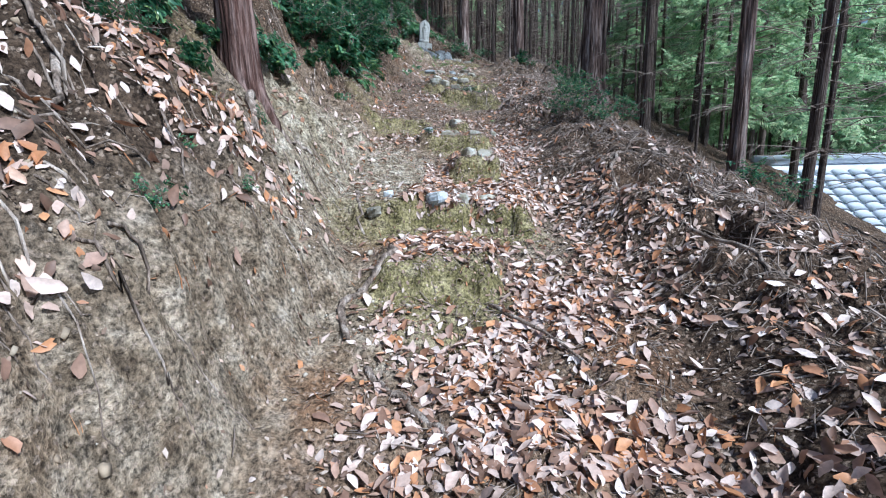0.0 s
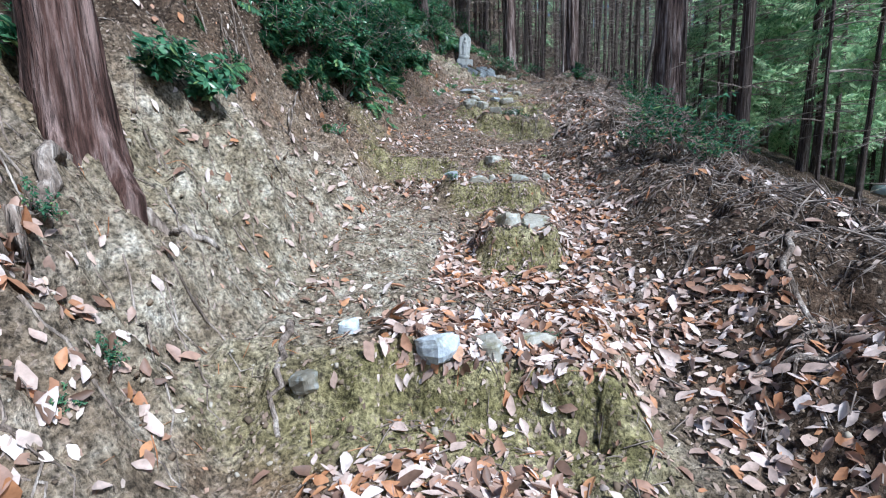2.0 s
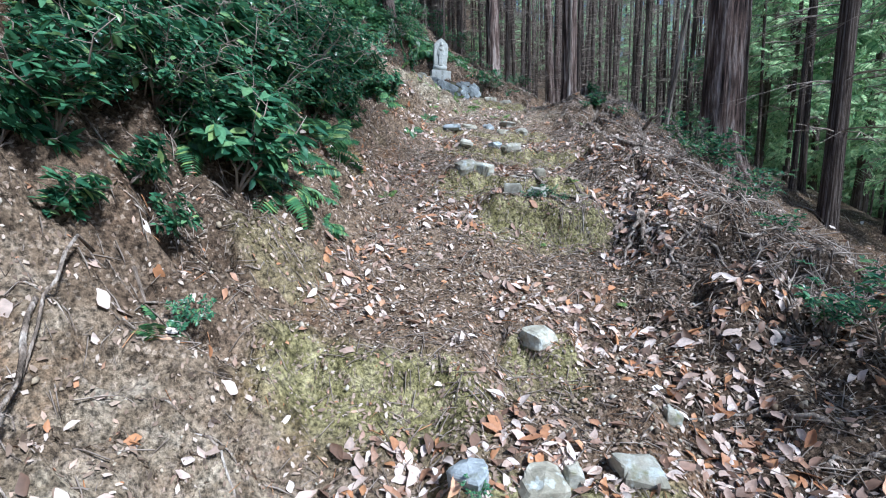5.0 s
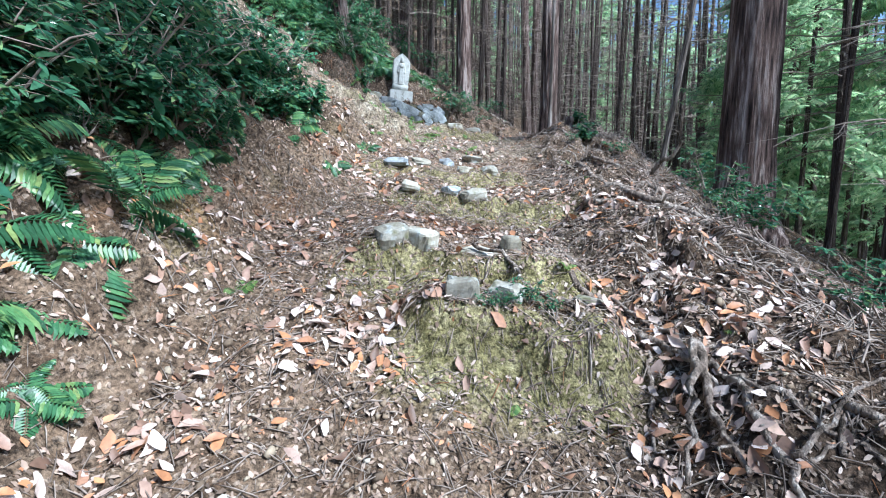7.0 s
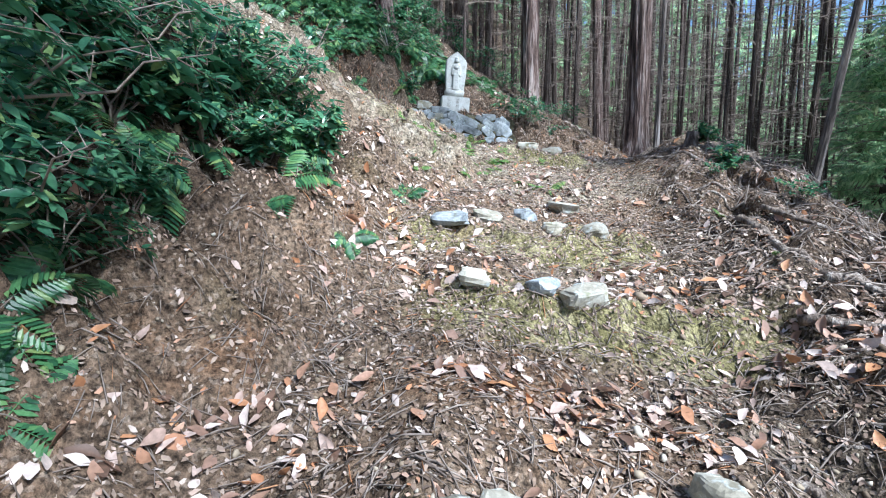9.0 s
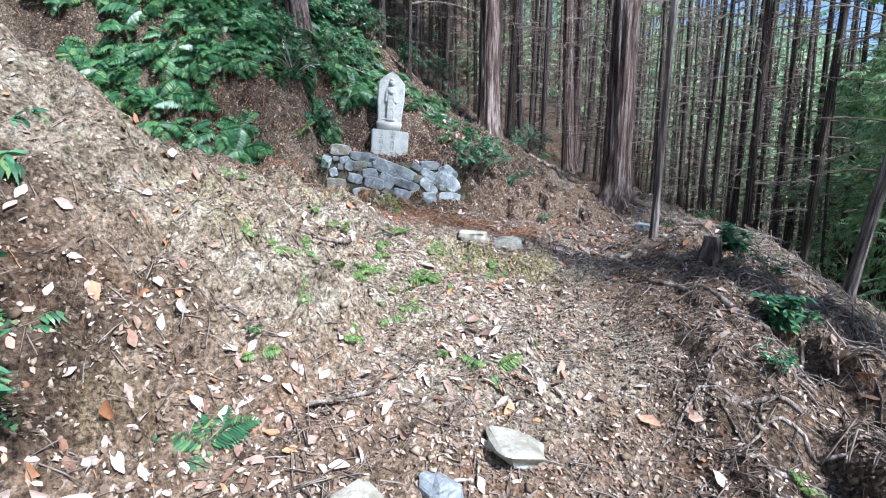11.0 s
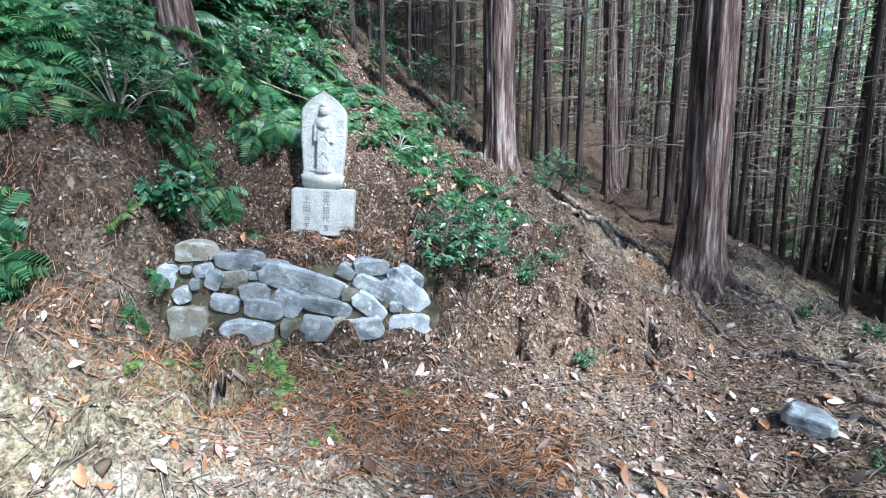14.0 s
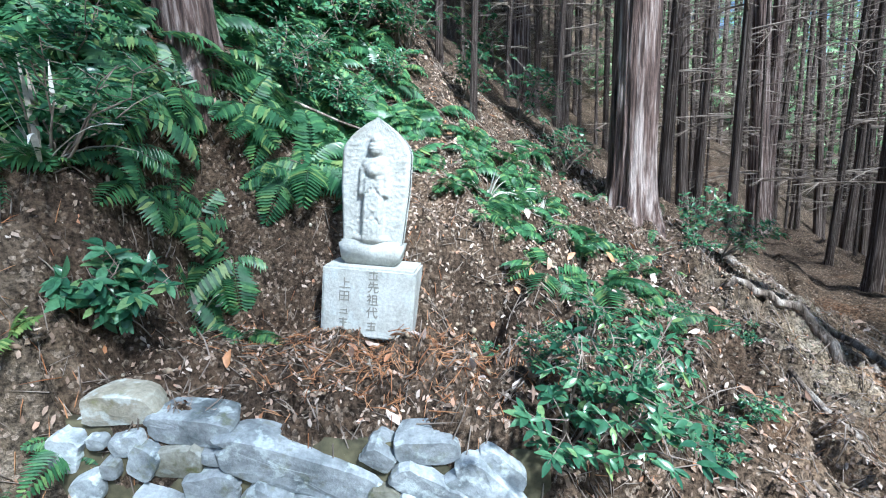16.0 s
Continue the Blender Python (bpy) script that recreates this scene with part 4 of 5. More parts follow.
for k in range(120):
    y = RR.uniform(1.0, 14.5)
    x = float(np.interp(y, RIM_Y, RIM_X)) + RR.uniform(-0.35, 0.9)
    a = RR.uniform(0, 6.28)
    L = RR.uniform(0.15, 0.45)
    root([(x, y), (x + L * math.cos(a), y + L * math.sin(a)), (x + 2 * L * math.cos(a + 0.6), y + 2 * L * math.sin(a + 0.6))], RR.uniform(0.008, 0.022), 0.006, 200 + k,
         label="thin tangled root on the dark berm")


for k in range(90):
    y = RR.uniform(0.8, 9.0)
    x = float(np.interp(y, BANK_Y, BANK_X)) - RR.uniform(0.35, 1.5)
    L = RR.uniform(0.1, 0.35)
    s = RR.normal(0, 0.5)
    root([(x, y), (x + L, y + s * L), (x + 1.6 * L, y + 2 * s * L)], RR.uniform(0.005, 0.013), 0.003, 400 + k, label="thin rootlet hanging on the bare earth bank")


# ---- ferns and shrubs ----
def frond_mesh(name, rng, length, width, droop, pairs=17, mat=FERN, broad=0.6):
    """An arching frond with two rows of tapering leaflets."""
    g = Geo()
    pts = []
    for i in range(pairs + 1):
        q = i / pairs
        pts.append(Vector((0, length * (q - 0.25 * droop * q * q), length * (0.55 * q - droop * q * q))))
    g.tube(pts, [0.003 * (1 - 0.8 * i / pairs) for i in range(pairs + 1)], 3, False)
    for i in range(2, pairs + 1):
        q = i / pairs
        l = width * (math.sin(math.pi * min(1, q * 0.78 + 0.16)) ** 0.8) * rng.uniform(0.85, 1.1)
        w = length / pairs * broad
        for s in (-1, 1):
            p = pts[i]
            dz = -0.45 * l
            tilt = rng.uniform(0.2, 0.45)
            a, tip = p, p + Vector((s * l, l * tilt, dz * rng.uniform(0.6, 1.6)))
            m1, m2 = p + Vector((s * l * 0.35, l * 0.1 + w, dz * 0.15)), p + Vector((s * l * 0.35, l * 0.1 - w, dz * 0.15))
            m3, m4 = p + Vector((s * l * 0.75, l * 0.26 + w * 0.6, dz * 0.6)), p + Vector((s * l * 0.75, l * 0.26 - w * 0.6, dz * 0.6))
            g.add([tuple(c) for c in (a, m1, m3, tip, m4, m2)], [(0, 1, 2, 5), (5, 2, 3, 4)])
    return g.mesh(name, mat, False)


VR = np.random.RandomState(21)
FRONDS = [frond_mesh("frond", VR, L, L * 0.27, d, n) for L, d, n in ((0.5, 0.6, 16), (0.62, 0.75, 19), (0.42, 0.45, 14))]
LITTLE = [frond_mesh("frond", VR, 0.2, 0.06, 0.4, 11, FERN_LIGHT, 0.6), frond_mesh("frond", VR, 0.14, 0.05, 0.5, 9, FERN_LIGHT, 0.6)]


def fern(x, y, size, n, small=False):
    nrm = ground_n(x, y)
    size = size if small else size * 0.8
    t = thing("fern", Matrix.LocRotScale((x, y, ground_z(x, y) - 0.01), Vector((0, 0, 1)).lerp(nrm, 0.7).to_track_quat("Z", "Y"), Vector([size] * 3)),
              "small light green fern on the earth" if small else "arching green fern on the shaded bank", "fern", "small ferns" if small else "bank ferns")
    for k in range(n):
        a = 2 * math.pi * k / n + VR.normal(0, 0.35)
        part("frond", (LITTLE[VR.randint(2)] if small else FRONDS[VR.randint(3)]), t, m=Matrix.LocRotScale((0, 0, 0), Euler((VR.normal(0.0, 0.25), VR.normal(0, 0.2), a)), Vector([VR.uniform(0.75, 1.2)] * 3)))


def leaf_shape(length, width, n=4, curl=0.15, fold=0.2):
    v, f = [], []
    for i in range(n + 1):
        q = i / n
        w = width / 2 * math.sin(math.pi * (0.04 + 0.92 * q) ** 0.85)
        y, z = length * q, -curl * length * q * q
        v.extend([(-w, y, z + fold * w), (0, y, z), (w, y, z + fold * w)])
    for i in range(n):
        a = i * 3
        f.extend([(a, a + 1, a + 4, a + 3), (a + 1, a + 2, a + 5, a + 4)])
    return v, f


def shrub_meshes(rng, stems, height, leaf_len, per):
    g, mats = Geo(), []
    for _ in range(stems):
        a, out = rng.uniform(0, 6.28), rng.uniform(0.2, 0.7)
        L = height * rng.uniform(0.6, 1.1)
        pts = [Vector((0, 0, 0))]
        for s in range(1, 6):
            q = s / 5
            pts.append(Vector((math.cos(a) * out * L * q, math.sin(a) * out * L * q, L * (q - 0.25 * out * q * q))) + Vector(rng.normal(0, 0.02, 3)))
        g.tube(pts, [0.009, 0.008, 0.006, 0.005, 0.004, 0.002], 5)
        for tw in range(per):
            q = rng.uniform(0.3, 1.0)
            k = min(int(q * 5), 4)
            p = pts[k].lerp(pts[k + 1], q * 5 - k)
            b = rng.uniform(0, 6.28)
            l2 = height * rng.uniform(0.1, 0.3)
            tip = p + Vector((math.cos(b) * l2, math.sin(b) * l2, l2 * rng.uniform(-0.1, 0.6)))
            g.tube([p, tip], [0.003, 0.0015], 3, False)
            for lf in range(8):
                c = b + rng.uniform(-2.2, 2.2) if lf else b
                s = rng.uniform(0.6, 1.25)
                at = p.lerp(tip, rng.uniform(0.45, 1.0))
                mats.append(np.array(Matrix.LocRotScale(at, Euler((rng.normal(0.05, 0.35), rng.normal(0, 0.35), c - math.pi / 2)), Vector([s] * 3))))
    v, f = leaf_shape(leaf_len, leaf_len * 0.42)
    return g.mesh("stem", TWIG), joined("foliage", GLOSSY, v, f, mats)


SHRUBS = [shrub_meshes(VR, 6, 0.75, 0.085, 9), shrub_meshes(VR, 8, 0.9, 0.07, 9), shrub_meshes(VR, 5, 0.5, 0.055, 9), shrub_meshes(VR, 6, 0.65, 0.125, 8)]


def shrub(x, y, size, kind, label="glossy dark green evergreen shrub on the bank", lean=0.5):
    nrm = ground_n(x, y)
    st, fo = SHRUBS[kind]
    t = thing("evergreen_shrub", Matrix.LocRotScale((x, y, ground_z(x, y) - 0.02), Vector((0, 0, 1)).lerp(nrm, lean).to_track_quat("Z", "Y"), Vector([size] * 3)) @ pose(0, 0, 0, 0, 0, VR.uniform(0, 360)),
              label, "shrub", "evergreen shrubs")
    part("stem", st, t)
    part("foliage", fo, t, kind="stuff")


# the uphill bank between the bare clay and the terrace
for k in range(75):
    y = VR.uniform(7.6, 13.4)
    x = float(np.interp(y, BANK_Y, BANK_X)) - VR.uniform(0.7, 2.8)
    shrub(x, y, VR.uniform(0.75, 1.2), VR.choice([0, 1, 3, 3]))
for k in range(22):
    y = VR.uniform(8.2, 12.6)
    fern(float(np.interp(y, BANK_Y, BANK_X)) - VR.uniform(0.45, 1.2), y, VR.uniform(0.6, 1.0), VR.randint(5, 9))
for x, y, s in ((-2.05, 9.5, 1.1), (-2.0, 9.75, 1.1), (-1.9, 9.0, 0.7), (-1.72, 8.85, 0.55), (-2.0, 9.95, 1.0), (-1.42, 13.2, 0.6), (-2.0, 11.95, 0.7), (-1.8, 11.35, 0.5), (-1.55, 12.15, 0.5), (-1.95, 10.4, 0.7), (-1.75, 8.9, 0.4), (-2.05, 12.5, 0.8), (-2.2, 9.2, 1.0), (-2.0, 7.3, 0.4), (-1.9, 7.15, 0.35)):
    fern(x, y, s, 8)
for k in range(34):
    y = VR.uniform(9.8, 13.0)
    shrub(float(np.interp(y, BANK_Y, BANK_X)) - VR.uniform(0.5, 1.6), y, VR.uniform(0.4, 0.85), VR.choice([0, 2, 3]))
for x, y, size in ((-2.28, 16.8, 0.5), (-2.2, 17.0, 0.45), (-2.75, 16.35, 0.45), (-1.45, 13.75, 0.4)):
    fern(x, y, size, 6)
# the shaded bank above the bare clay
for k in range(34):
    y = VR.uniform(6.0, 8.4)
    x = float(np.interp(y, BANK_Y, BANK_X)) - VR.uniform(0.9, 2.6)
    if k % 3 == 0:
        fern(x, y, VR.uniform(0.6, 0.95), VR.randint(5, 8))
    else:
        shrub(x, y, VR.uniform(0.5, 1.0), VR.choice([0, 1, 2]))
for k in range(26):
    y = VR.uniform(3.6, 7.0)
    shrub(float(np.interp(y, BANK_Y, BANK_X)) - VR.uniform(2.0, 3.4), y, VR.uniform(0.6, 1.1), VR.choice([0, 1, 3]))
# ferns round the statue
for k in range(72):
    fern(VR.uniform(-4.6, -2.75), VR.uniform(16.45, 17.7), VR.uniform(0.5, 0.85), VR.randint(6, 9))
for k in range(95):
    x, y = VR.uniform(-4.4, -1.95), VR.uniform(17.2, 20.2)
    if x > -2.65 and y < 17.9:
        continue
    fern(x, y, VR.uniform(0.55, 0.95), VR.randint(6, 10))
TEMPLATE = [([tuple(v.co) for v in me.vertices], [tuple(p.vertices) for p in me.polygons]) for me in FRONDS]


def undergrowth(places, lo, hi, label):
    """A thicket of fronds too crowded to count, arching out from the slope."""
    t = thing("undergrowth", Matrix(), label, "undergrowth", kind="stuff")
    for k, (tv_, tf_) in enumerate(TEMPLATE):
        mats = []
        for x, y in places[k::3]:
            q = Vector((0, 0, 1)).lerp(ground_n(x, y, 0.2), 0.65).to_track_quat("Z", "Y").to_matrix().to_4x4()
            base = Matrix.Translation((x, y, ground_z(x, y) - 0.01)) @ q
            turn = VR.uniform(0, 6.28)
            for n in range(5):
                mats.append(np.array(base @ Matrix.LocRotScale(None, Euler((VR.normal(0.05, 0.25), VR.normal(0, 0.2), turn + n * 1.26 + VR.normal(0, 0.3))), Vector([VR.uniform(lo, hi)] * 3))))
        part("fronds", joined("fronds", FERN, tv_, tf_, mats), t, kind="stuff")


places = []
while len(places) < 380:
    x, y = VR.uniform(-5.4, -1.95), VR.uniform(16.4, 20.6)
    if x > -2.9 and y < 17.2 or x > -2.45 and y < 17.9 or x > -2.2 and y < 18.6:
        continue
    places.append((x, y))
undergrowth(places, 0.5, 0.9, "dense green ferns crowding the slope behind the wall")
places = []
while len(places) < 90:
    y = VR.uniform(8.4, 13.6)
    places.append((float(np.interp(y, BANK_Y, BANK_X)) - VR.uniform(0.75, 2.2), y))
undergrowth(places, 0.45, 0.8, "green ferns filling gaps between shrubs on the bank")
undergrowth([(VR.uniform(-1.6, 0.3), VR.uniform(19.0, 21.0)) for _ in range(40)], 0.35, 0.65, "scattered green ferns on the slope below the cedars")
for k in range(55):
    shrub(VR.uniform(-5.5, -2.4), VR.uniform(17.0, 21.5), VR.uniform(0.6, 1.0), VR.choice([0, 1, 3]))
for k in range(24):
    fern(VR.uniform(-1.75, -0.35), VR.uniform(18.85, 20.3), VR.uniform(0.5, 0.85), 7)
for k in range(16):
    shrub(VR.uniform(-1.3, 0.5), VR.uniform(18.1, 20.6), VR.uniform(0.25, 0.45), 2)
for x, y, s, kd in ((-0.55, 17.75, 0.75, 1), (-0.35, 17.85, 0.7, 1), (-0.7, 17.95, 0.6, 2), (-0.5, 18.5, 0.6, 2), (-0.3, 18.7, 0.5, 2), (0.05, 18.2, 0.5, 2), (0.2, 20.4, 0.6, 2), (0.5, 20.6, 0.6, 1), (0.35, 21.3, 0.7, 1), (0.9, 21.8, 0.6, 2),
                    (-0.9, 20.8, 0.7, 1), (-1.5, 21.6, 0.9, 1), (-1.9, 20.9, 0.8, 0), (-2.3, 22.2, 0.9, 1), (2.7, 18.3, 0.6, 2), (2.9, 19.5, 0.6, 2), (0.45, 17.6, 0.35, 2)):
    shrub(x, y, s, kd)
# shrubs on the berm
for x, y, s, kd in ((1.5, 8.1, 0.75, 2), (1.55, 7.8, 0.7, 1), (1.7, 7.4, 0.8, 1), (1.9, 7.0, 0.7, 2), (2.1, 7.6, 0.8, 1), (1.61, 15.14, 0.5, 3), (2.4, 12.4, 0.9, 1), (2.7, 12.2, 0.9, 0), (2.2, 11.8, 0.7, 2), (2.9, 12.9, 0.8, 1), (3.6, 6.3, 0.7, 2), (3.4, 5.9, 0.6, 0), (4.2, 6.4, 0.7, 1),
                    (1.75, 14.9, 0.5, 2), (1.55, 14.4, 0.5, 3), (1.7, 13.4, 0.6, 2), (1.25, 13.9, 0.4, 2), (2.0, 10.0, 0.6, 1), (1.75, 9.0, 0.6, 2), (2.6, 8.4, 0.8, 1), (1.6, 16.5, 0.3, 2)):
    shrub(x, y, s, kd, "leafy evergreen shrub on the rim of the trail", 0.2)
# sprigs on the crumbling step
for x, y, size in ((0.0, 9.74, 0.3), (0.12, 9.82, 0.35), (0.24, 9.8, 0.3), (-0.08, 9.7, 0.22), (-0.5, 6.9, 0.25), (0.32, 4.42, 0.15)):
    shrub(x, y, size, 2, "small green sprig rooted in an earth step", 0.3)
# sprigs on the bare bank
for x, y, s, kd in ((-2.17, 4.97, 0.6, 3), (-2.16, 5.33, 0.6, 3), (-2.2, 5.1, 0.55, 0), (-2.4, 7.2, 0.5, 3), (-2.16, 7.5, 0.4, 3), (-1.3, 2.0, 0.3, 2), (-1.25, 1.8, 0.3, 2), (-1.2, 2.6, 0.2, 2), (-1.29, 3.54, 0.25, 2), (-2.13, 4.0, 0.5, 3), (-2.4, 6.2, 0.5, 2), (-1.75, 3.1, 0.4, 3), (-1.5, 2.5, 0.35, 2), (-1.55, 3.6, 0.3, 2), (-2.3, 7.6, 0.5, 3), (-1.9, 7.4, 0.4, 2), (-2.6, 7.2, 0.7, 3), (-1.2, 3.3, 0.2, 2), (-2.3, 3.6, 0.6, 3), (-2.2, 2.8, 0.6, 1)):
    shrub(x, y, s, kd, "sparse evergreen sprig growing from the bare bank", 0.8)
for k in range(58):
    y = VR.uniform(14.0, 15.5)
    fern(-1.0 + VR.normal(0, 0.55), y, VR.uniform(0.45, 0.9), VR.randint(3, 6), True)
for k in range(16):
    fern(VR.uniform(-2.4, -0.4), VR.uniform(16.3, 16.95), VR.uniform(0.5, 0.9), VR.randint(3, 6), True)
for k in range(8):
    fern(VR.uniform(-1.7, 1.6), VR.uniform(8.5, 18.5), VR.uniform(0.4, 0.8), VR.randint(3, 5), True)


# ---- dry sticks ----
def dry_stick(points, r, seed, label="pale dry stem hanging down the bare bank"):
    """A thin stem that arches from point to point above the ground."""
    rr = np.random.RandomState(seed)
    pts = []
    n = 5 * (len(points) - 1)
    for i in range(n + 1):
        q = i / n * (len(points) - 1)
        k = min(int(q), len(points) - 2)
        x, y, up = Vector(points[k]).lerp(Vector(points[k + 1]), q - k)
        pts.append(Vector((x + rr.normal(0, 0.01), y + rr.normal(0, 0.01), ground_z(x, y) + up + r)))
    g = Geo()
    g.tube(pts, [r * (1 - 0.6 * i / n) for i in range(n + 1)], 6)
    thing("dry_stick", Matrix(), label, "stick", "dry sticks", data=g.mesh("dry_stick", ROOT))


STEMS = [([(-2.63, 6.58, 0.0), (-2.3, 6.3, 0.12), (-2.2, 6.0, 0.0)], 0.011), ([(-2.74, 6.33, 0.05), (-2.58, 6.25, 0.1), (-2.44, 6.16, 0.0)], 0.008), ([(-2.21, 7.21, 0.12), (-2.14, 6.83, 0.08), (-2.02, 6.29, 0.0)], 0.009),
         ([(-2.59, 6.55, 0.1), (-2.5, 6.71, 0.16), (-2.36, 6.65, 0.0)], 0.007), ([(-2.6, 6.49, 0.1), (-2.42, 6.25, 0.1), (-2.3, 6.0, 0.0)], 0.008), ([(-2.7, 6.8, 0.1), (-2.45, 6.5, 0.2), (-2.35, 6.3, 0.0)], 0.006),
         ([(-1.9, 2.12, 0.02), (-1.74, 2.05, 0.05), (-1.55, 2.03, 0.0)], 0.014), ([(-1.8, 1.82, 0.03), (-1.52, 1.79, 0.02)], 0.012), ([(-1.22, 1.59, 0.02), (-1.14, 1.63, 0.05), (-1.05, 1.55, 0.0)], 0.009),
         ([(-1.7, 2.6, 0.02), (-1.4, 2.3, 0.06), (-1.25, 2.2, 0.0)], 0.01), ([(-1.5, 1.5, 0.02), (-1.3, 1.9, 0.05), (-1.28, 2.2, 0.0)], 0.008), ([(0.88, 9.58, 0.05), (0.7, 9.2, 0.16), (0.58, 8.98, 0.05)], 0.022),
         ([(0.93, 8.94, 0.02), (1.11, 9.02, 0.06), (1.4, 9.16, 0.1)], 0.013), ([(1.9, 12.9, 0.02), (2.05, 12.7, 0.3), (2.1, 12.6, 0.5)], 0.03)]
for k, (pts, r) in enumerate(STEMS):
    dry_stick(pts, r, 900 + k, "pale dry stick lying against the earth" if k > 5 else "pale dry stem hanging down the bare bank")


def dry_tuft(x, y, size, n, label):
    """A clump of bleached, narrow dead leaves."""
    t = thing("dry_tuft", Matrix.Translation((x, y, ground_z(x, y) - 0.01)), label, "dry plant", "dry tufts")
    for k in range(n):
        a, out = VR.uniform(0, 6.28), VR.uniform(0.2, 0.9)
        g = Geo()
        rows = []
        for i in range(6):
            q = i / 5
            d = size * out * q
            z = size * (q * (1.2 - 0.5 * out) - 0.75 * out * q * q)
            w = 0.011 * math.sin(math.pi * (0.15 + 0.83 * q))
            rows.append((Vector((math.cos(a) * d, math.sin(a) * d, z)), Vector((-math.sin(a), math.cos(a), 0.3)) * w))
        for p, w in rows:
            g.v.extend([tuple(p - w), tuple(p + Vector((0, 0, 0.003))), tuple(p + w)])
        for i in range(5):
            b = i * 3
            g.f.extend([(b, b + 1, b + 4, b + 3), (b + 1, b + 2, b + 5, b + 4)])
        part("blade", g.mesh("blade", STRAW), t)


for x, y, size, n in ((-2.62, 17.25, 0.5, 12), (-2.75, 17.4, 0.45, 9), (-1.3, 19.45, 0.3, 22), (-0.92, 19.55, 0.26, 20), (-1.15, 19.8, 0.24, 12), (-2.55, 17.9, 0.3, 10)):
    dry_tuft(x, y, size, n, "bleached dry leaves of a withered plant among ferns")


# ---- fallen wood ----
def fallen_branch(points, r, seed, label="pale dead branch lying on the ground"):
    rr = np.random.RandomState(seed)
    pts, rad = [], []
    n = 6 * (len(points) - 1)
    for i in range(n + 1):
        q = i / n * (len(points) - 1)
        k = min(int(q), len(points) - 2)
        p = Vector((*points[k], 0)).lerp(Vector((*points[k + 1], 0)), q - k)
        p.z = float(land(p.x, p.y, False)) + r * 0.6 + 0.015
        p += Vector(rr.normal(0, 0.006, 3))
        pts.append(p)
        rad.append(r * (1 - 0.55 * i / n) * rr.uniform(0.85, 1.15))
    t = thing("fallen_branch", Matrix(), label, "branch", "fallen branches")
    g = Geo()
    g.tube(pts, rad, 7)
    part("stick", g.mesh("stick", ROOT), t)
    for s in range(2):
        g, k = Geo(), rr.randint(2, n - 1)
        d = (pts[k + 1] - pts[k - 1]).normalized()
        side = Vector((d.y, -d.x, 0.3)) * rr.choice([-1, 1])
        l = rr.uniform(4, 9) * r
        g.tube([pts[k], pts[k] + (d * 0.5 + side) * l * 0.5, pts[k] + (d + side * 0.8) * l], [rad[k] * 0.6, rad[k] * 0.45, rad[k] * 0.2], 5)
        part("side_twig", g.mesh("side_twig", ROOT), t)


BRANCHES = [([(-0.15, 10.65), (0.1, 10.2), (0.35, 9.75)], 0.014), ([(-0.35, 9.9), (-0.15, 10.05), (-0.05, 10.3)], 0.012), ([(-1.3, 14.95), (-1.45, 14.65), (-1.52, 14.45)], 0.02), ([(-1.7, 14.35), (-1.62, 14.2), (-1.75, 14.05)], 0.022),
            ([(0.6, 21.2), (1.1, 20.5), (1.6, 19.9)], 0.045), ([(0.9, 21.6), (1.5, 20.9), (2.0, 20.3)], 0.035), ([(1.3, 11.9), (1.7, 11.3), (2.0, 10.6)], 0.04), ([(1.9, 17.2), (2.4, 17.0), (3.0, 16.4)], 0.03),
            ([(2.0, 17.8), (2.6, 17.5), (3.2, 17.3)], 0.03), ([(0.8, 18.7), (0.6, 19.2), (0.5, 19.7)], 0.02), ([(0.4, 18.3), (0.55, 17.95), (0.6, 17.7)], 0.015), ([(-2.2, 6.9), (-2.05, 6.6), (-1.95, 6.4)], 0.012),
            ([(1.6, 15.6), (1.9, 15.2), (2.3, 15.1)], 0.02), ([(1.3, 13.2), (1.6, 12.8), (1.9, 12.9)], 0.022), ([(0.25, 2.9), (0.55, 2.6), (0.75, 2.3)], 0.016), ([(1.7, 3.4), (1.9, 2.9), (1.8, 2.5)], 0.018), ([(0.9, 9.6), (0.82, 9.3), (0.78, 8.95)], 0.024),
            ([(1.2, 9.1), (1.45, 8.9), (1.6, 9.0)], 0.02), ([(-1.85, 2.2), (-1.6, 1.9), (-1.55, 1.5)], 0.02), ([(-2.3, 2.3), (-2.0, 2.6), (-1.7, 2.4)], 0.018), ([(-1.1, 13.5), (-0.8, 13.7), (-0.6, 14.0)], 0.012), ([(-0.2, 14.4), (-0.05, 14.1), (0.1, 13.8)], 0.012)]
for k, (pts, r) in enumerate(BRANCHES):
    fallen_branch(pts, r, 700 + k)
g = Geo()
g.tube([(-3.1, 18.78, 6.95), (-2.5, 18.74, 6.62), (-2.1, 18.72, 6.45), (-1.84, 18.7, 6.36)], [0.012, 0.011, 0.009, 0.004], 6)
thing("dead_cane", Matrix(), "pale dry cane leaning over the ferns behind the statue", "cane", data=g.mesh("dead_cane", ROOT))
g = Geo()
sz = ground_z(1.45, 15.2)
g.tube([(1.45, 15.2, sz - 0.08), (1.45, 15.2, sz), (1.46, 15.2, sz + 0.08), (1.47, 15.21, sz + 0.15)], [0.11, 0.085, 0.07, 0.066], 14)
thing("tree_stump", Matrix(), "small dark cut tree stump on the rim", "stump", data=g.mesh("tree_stump", BARK_FAR))


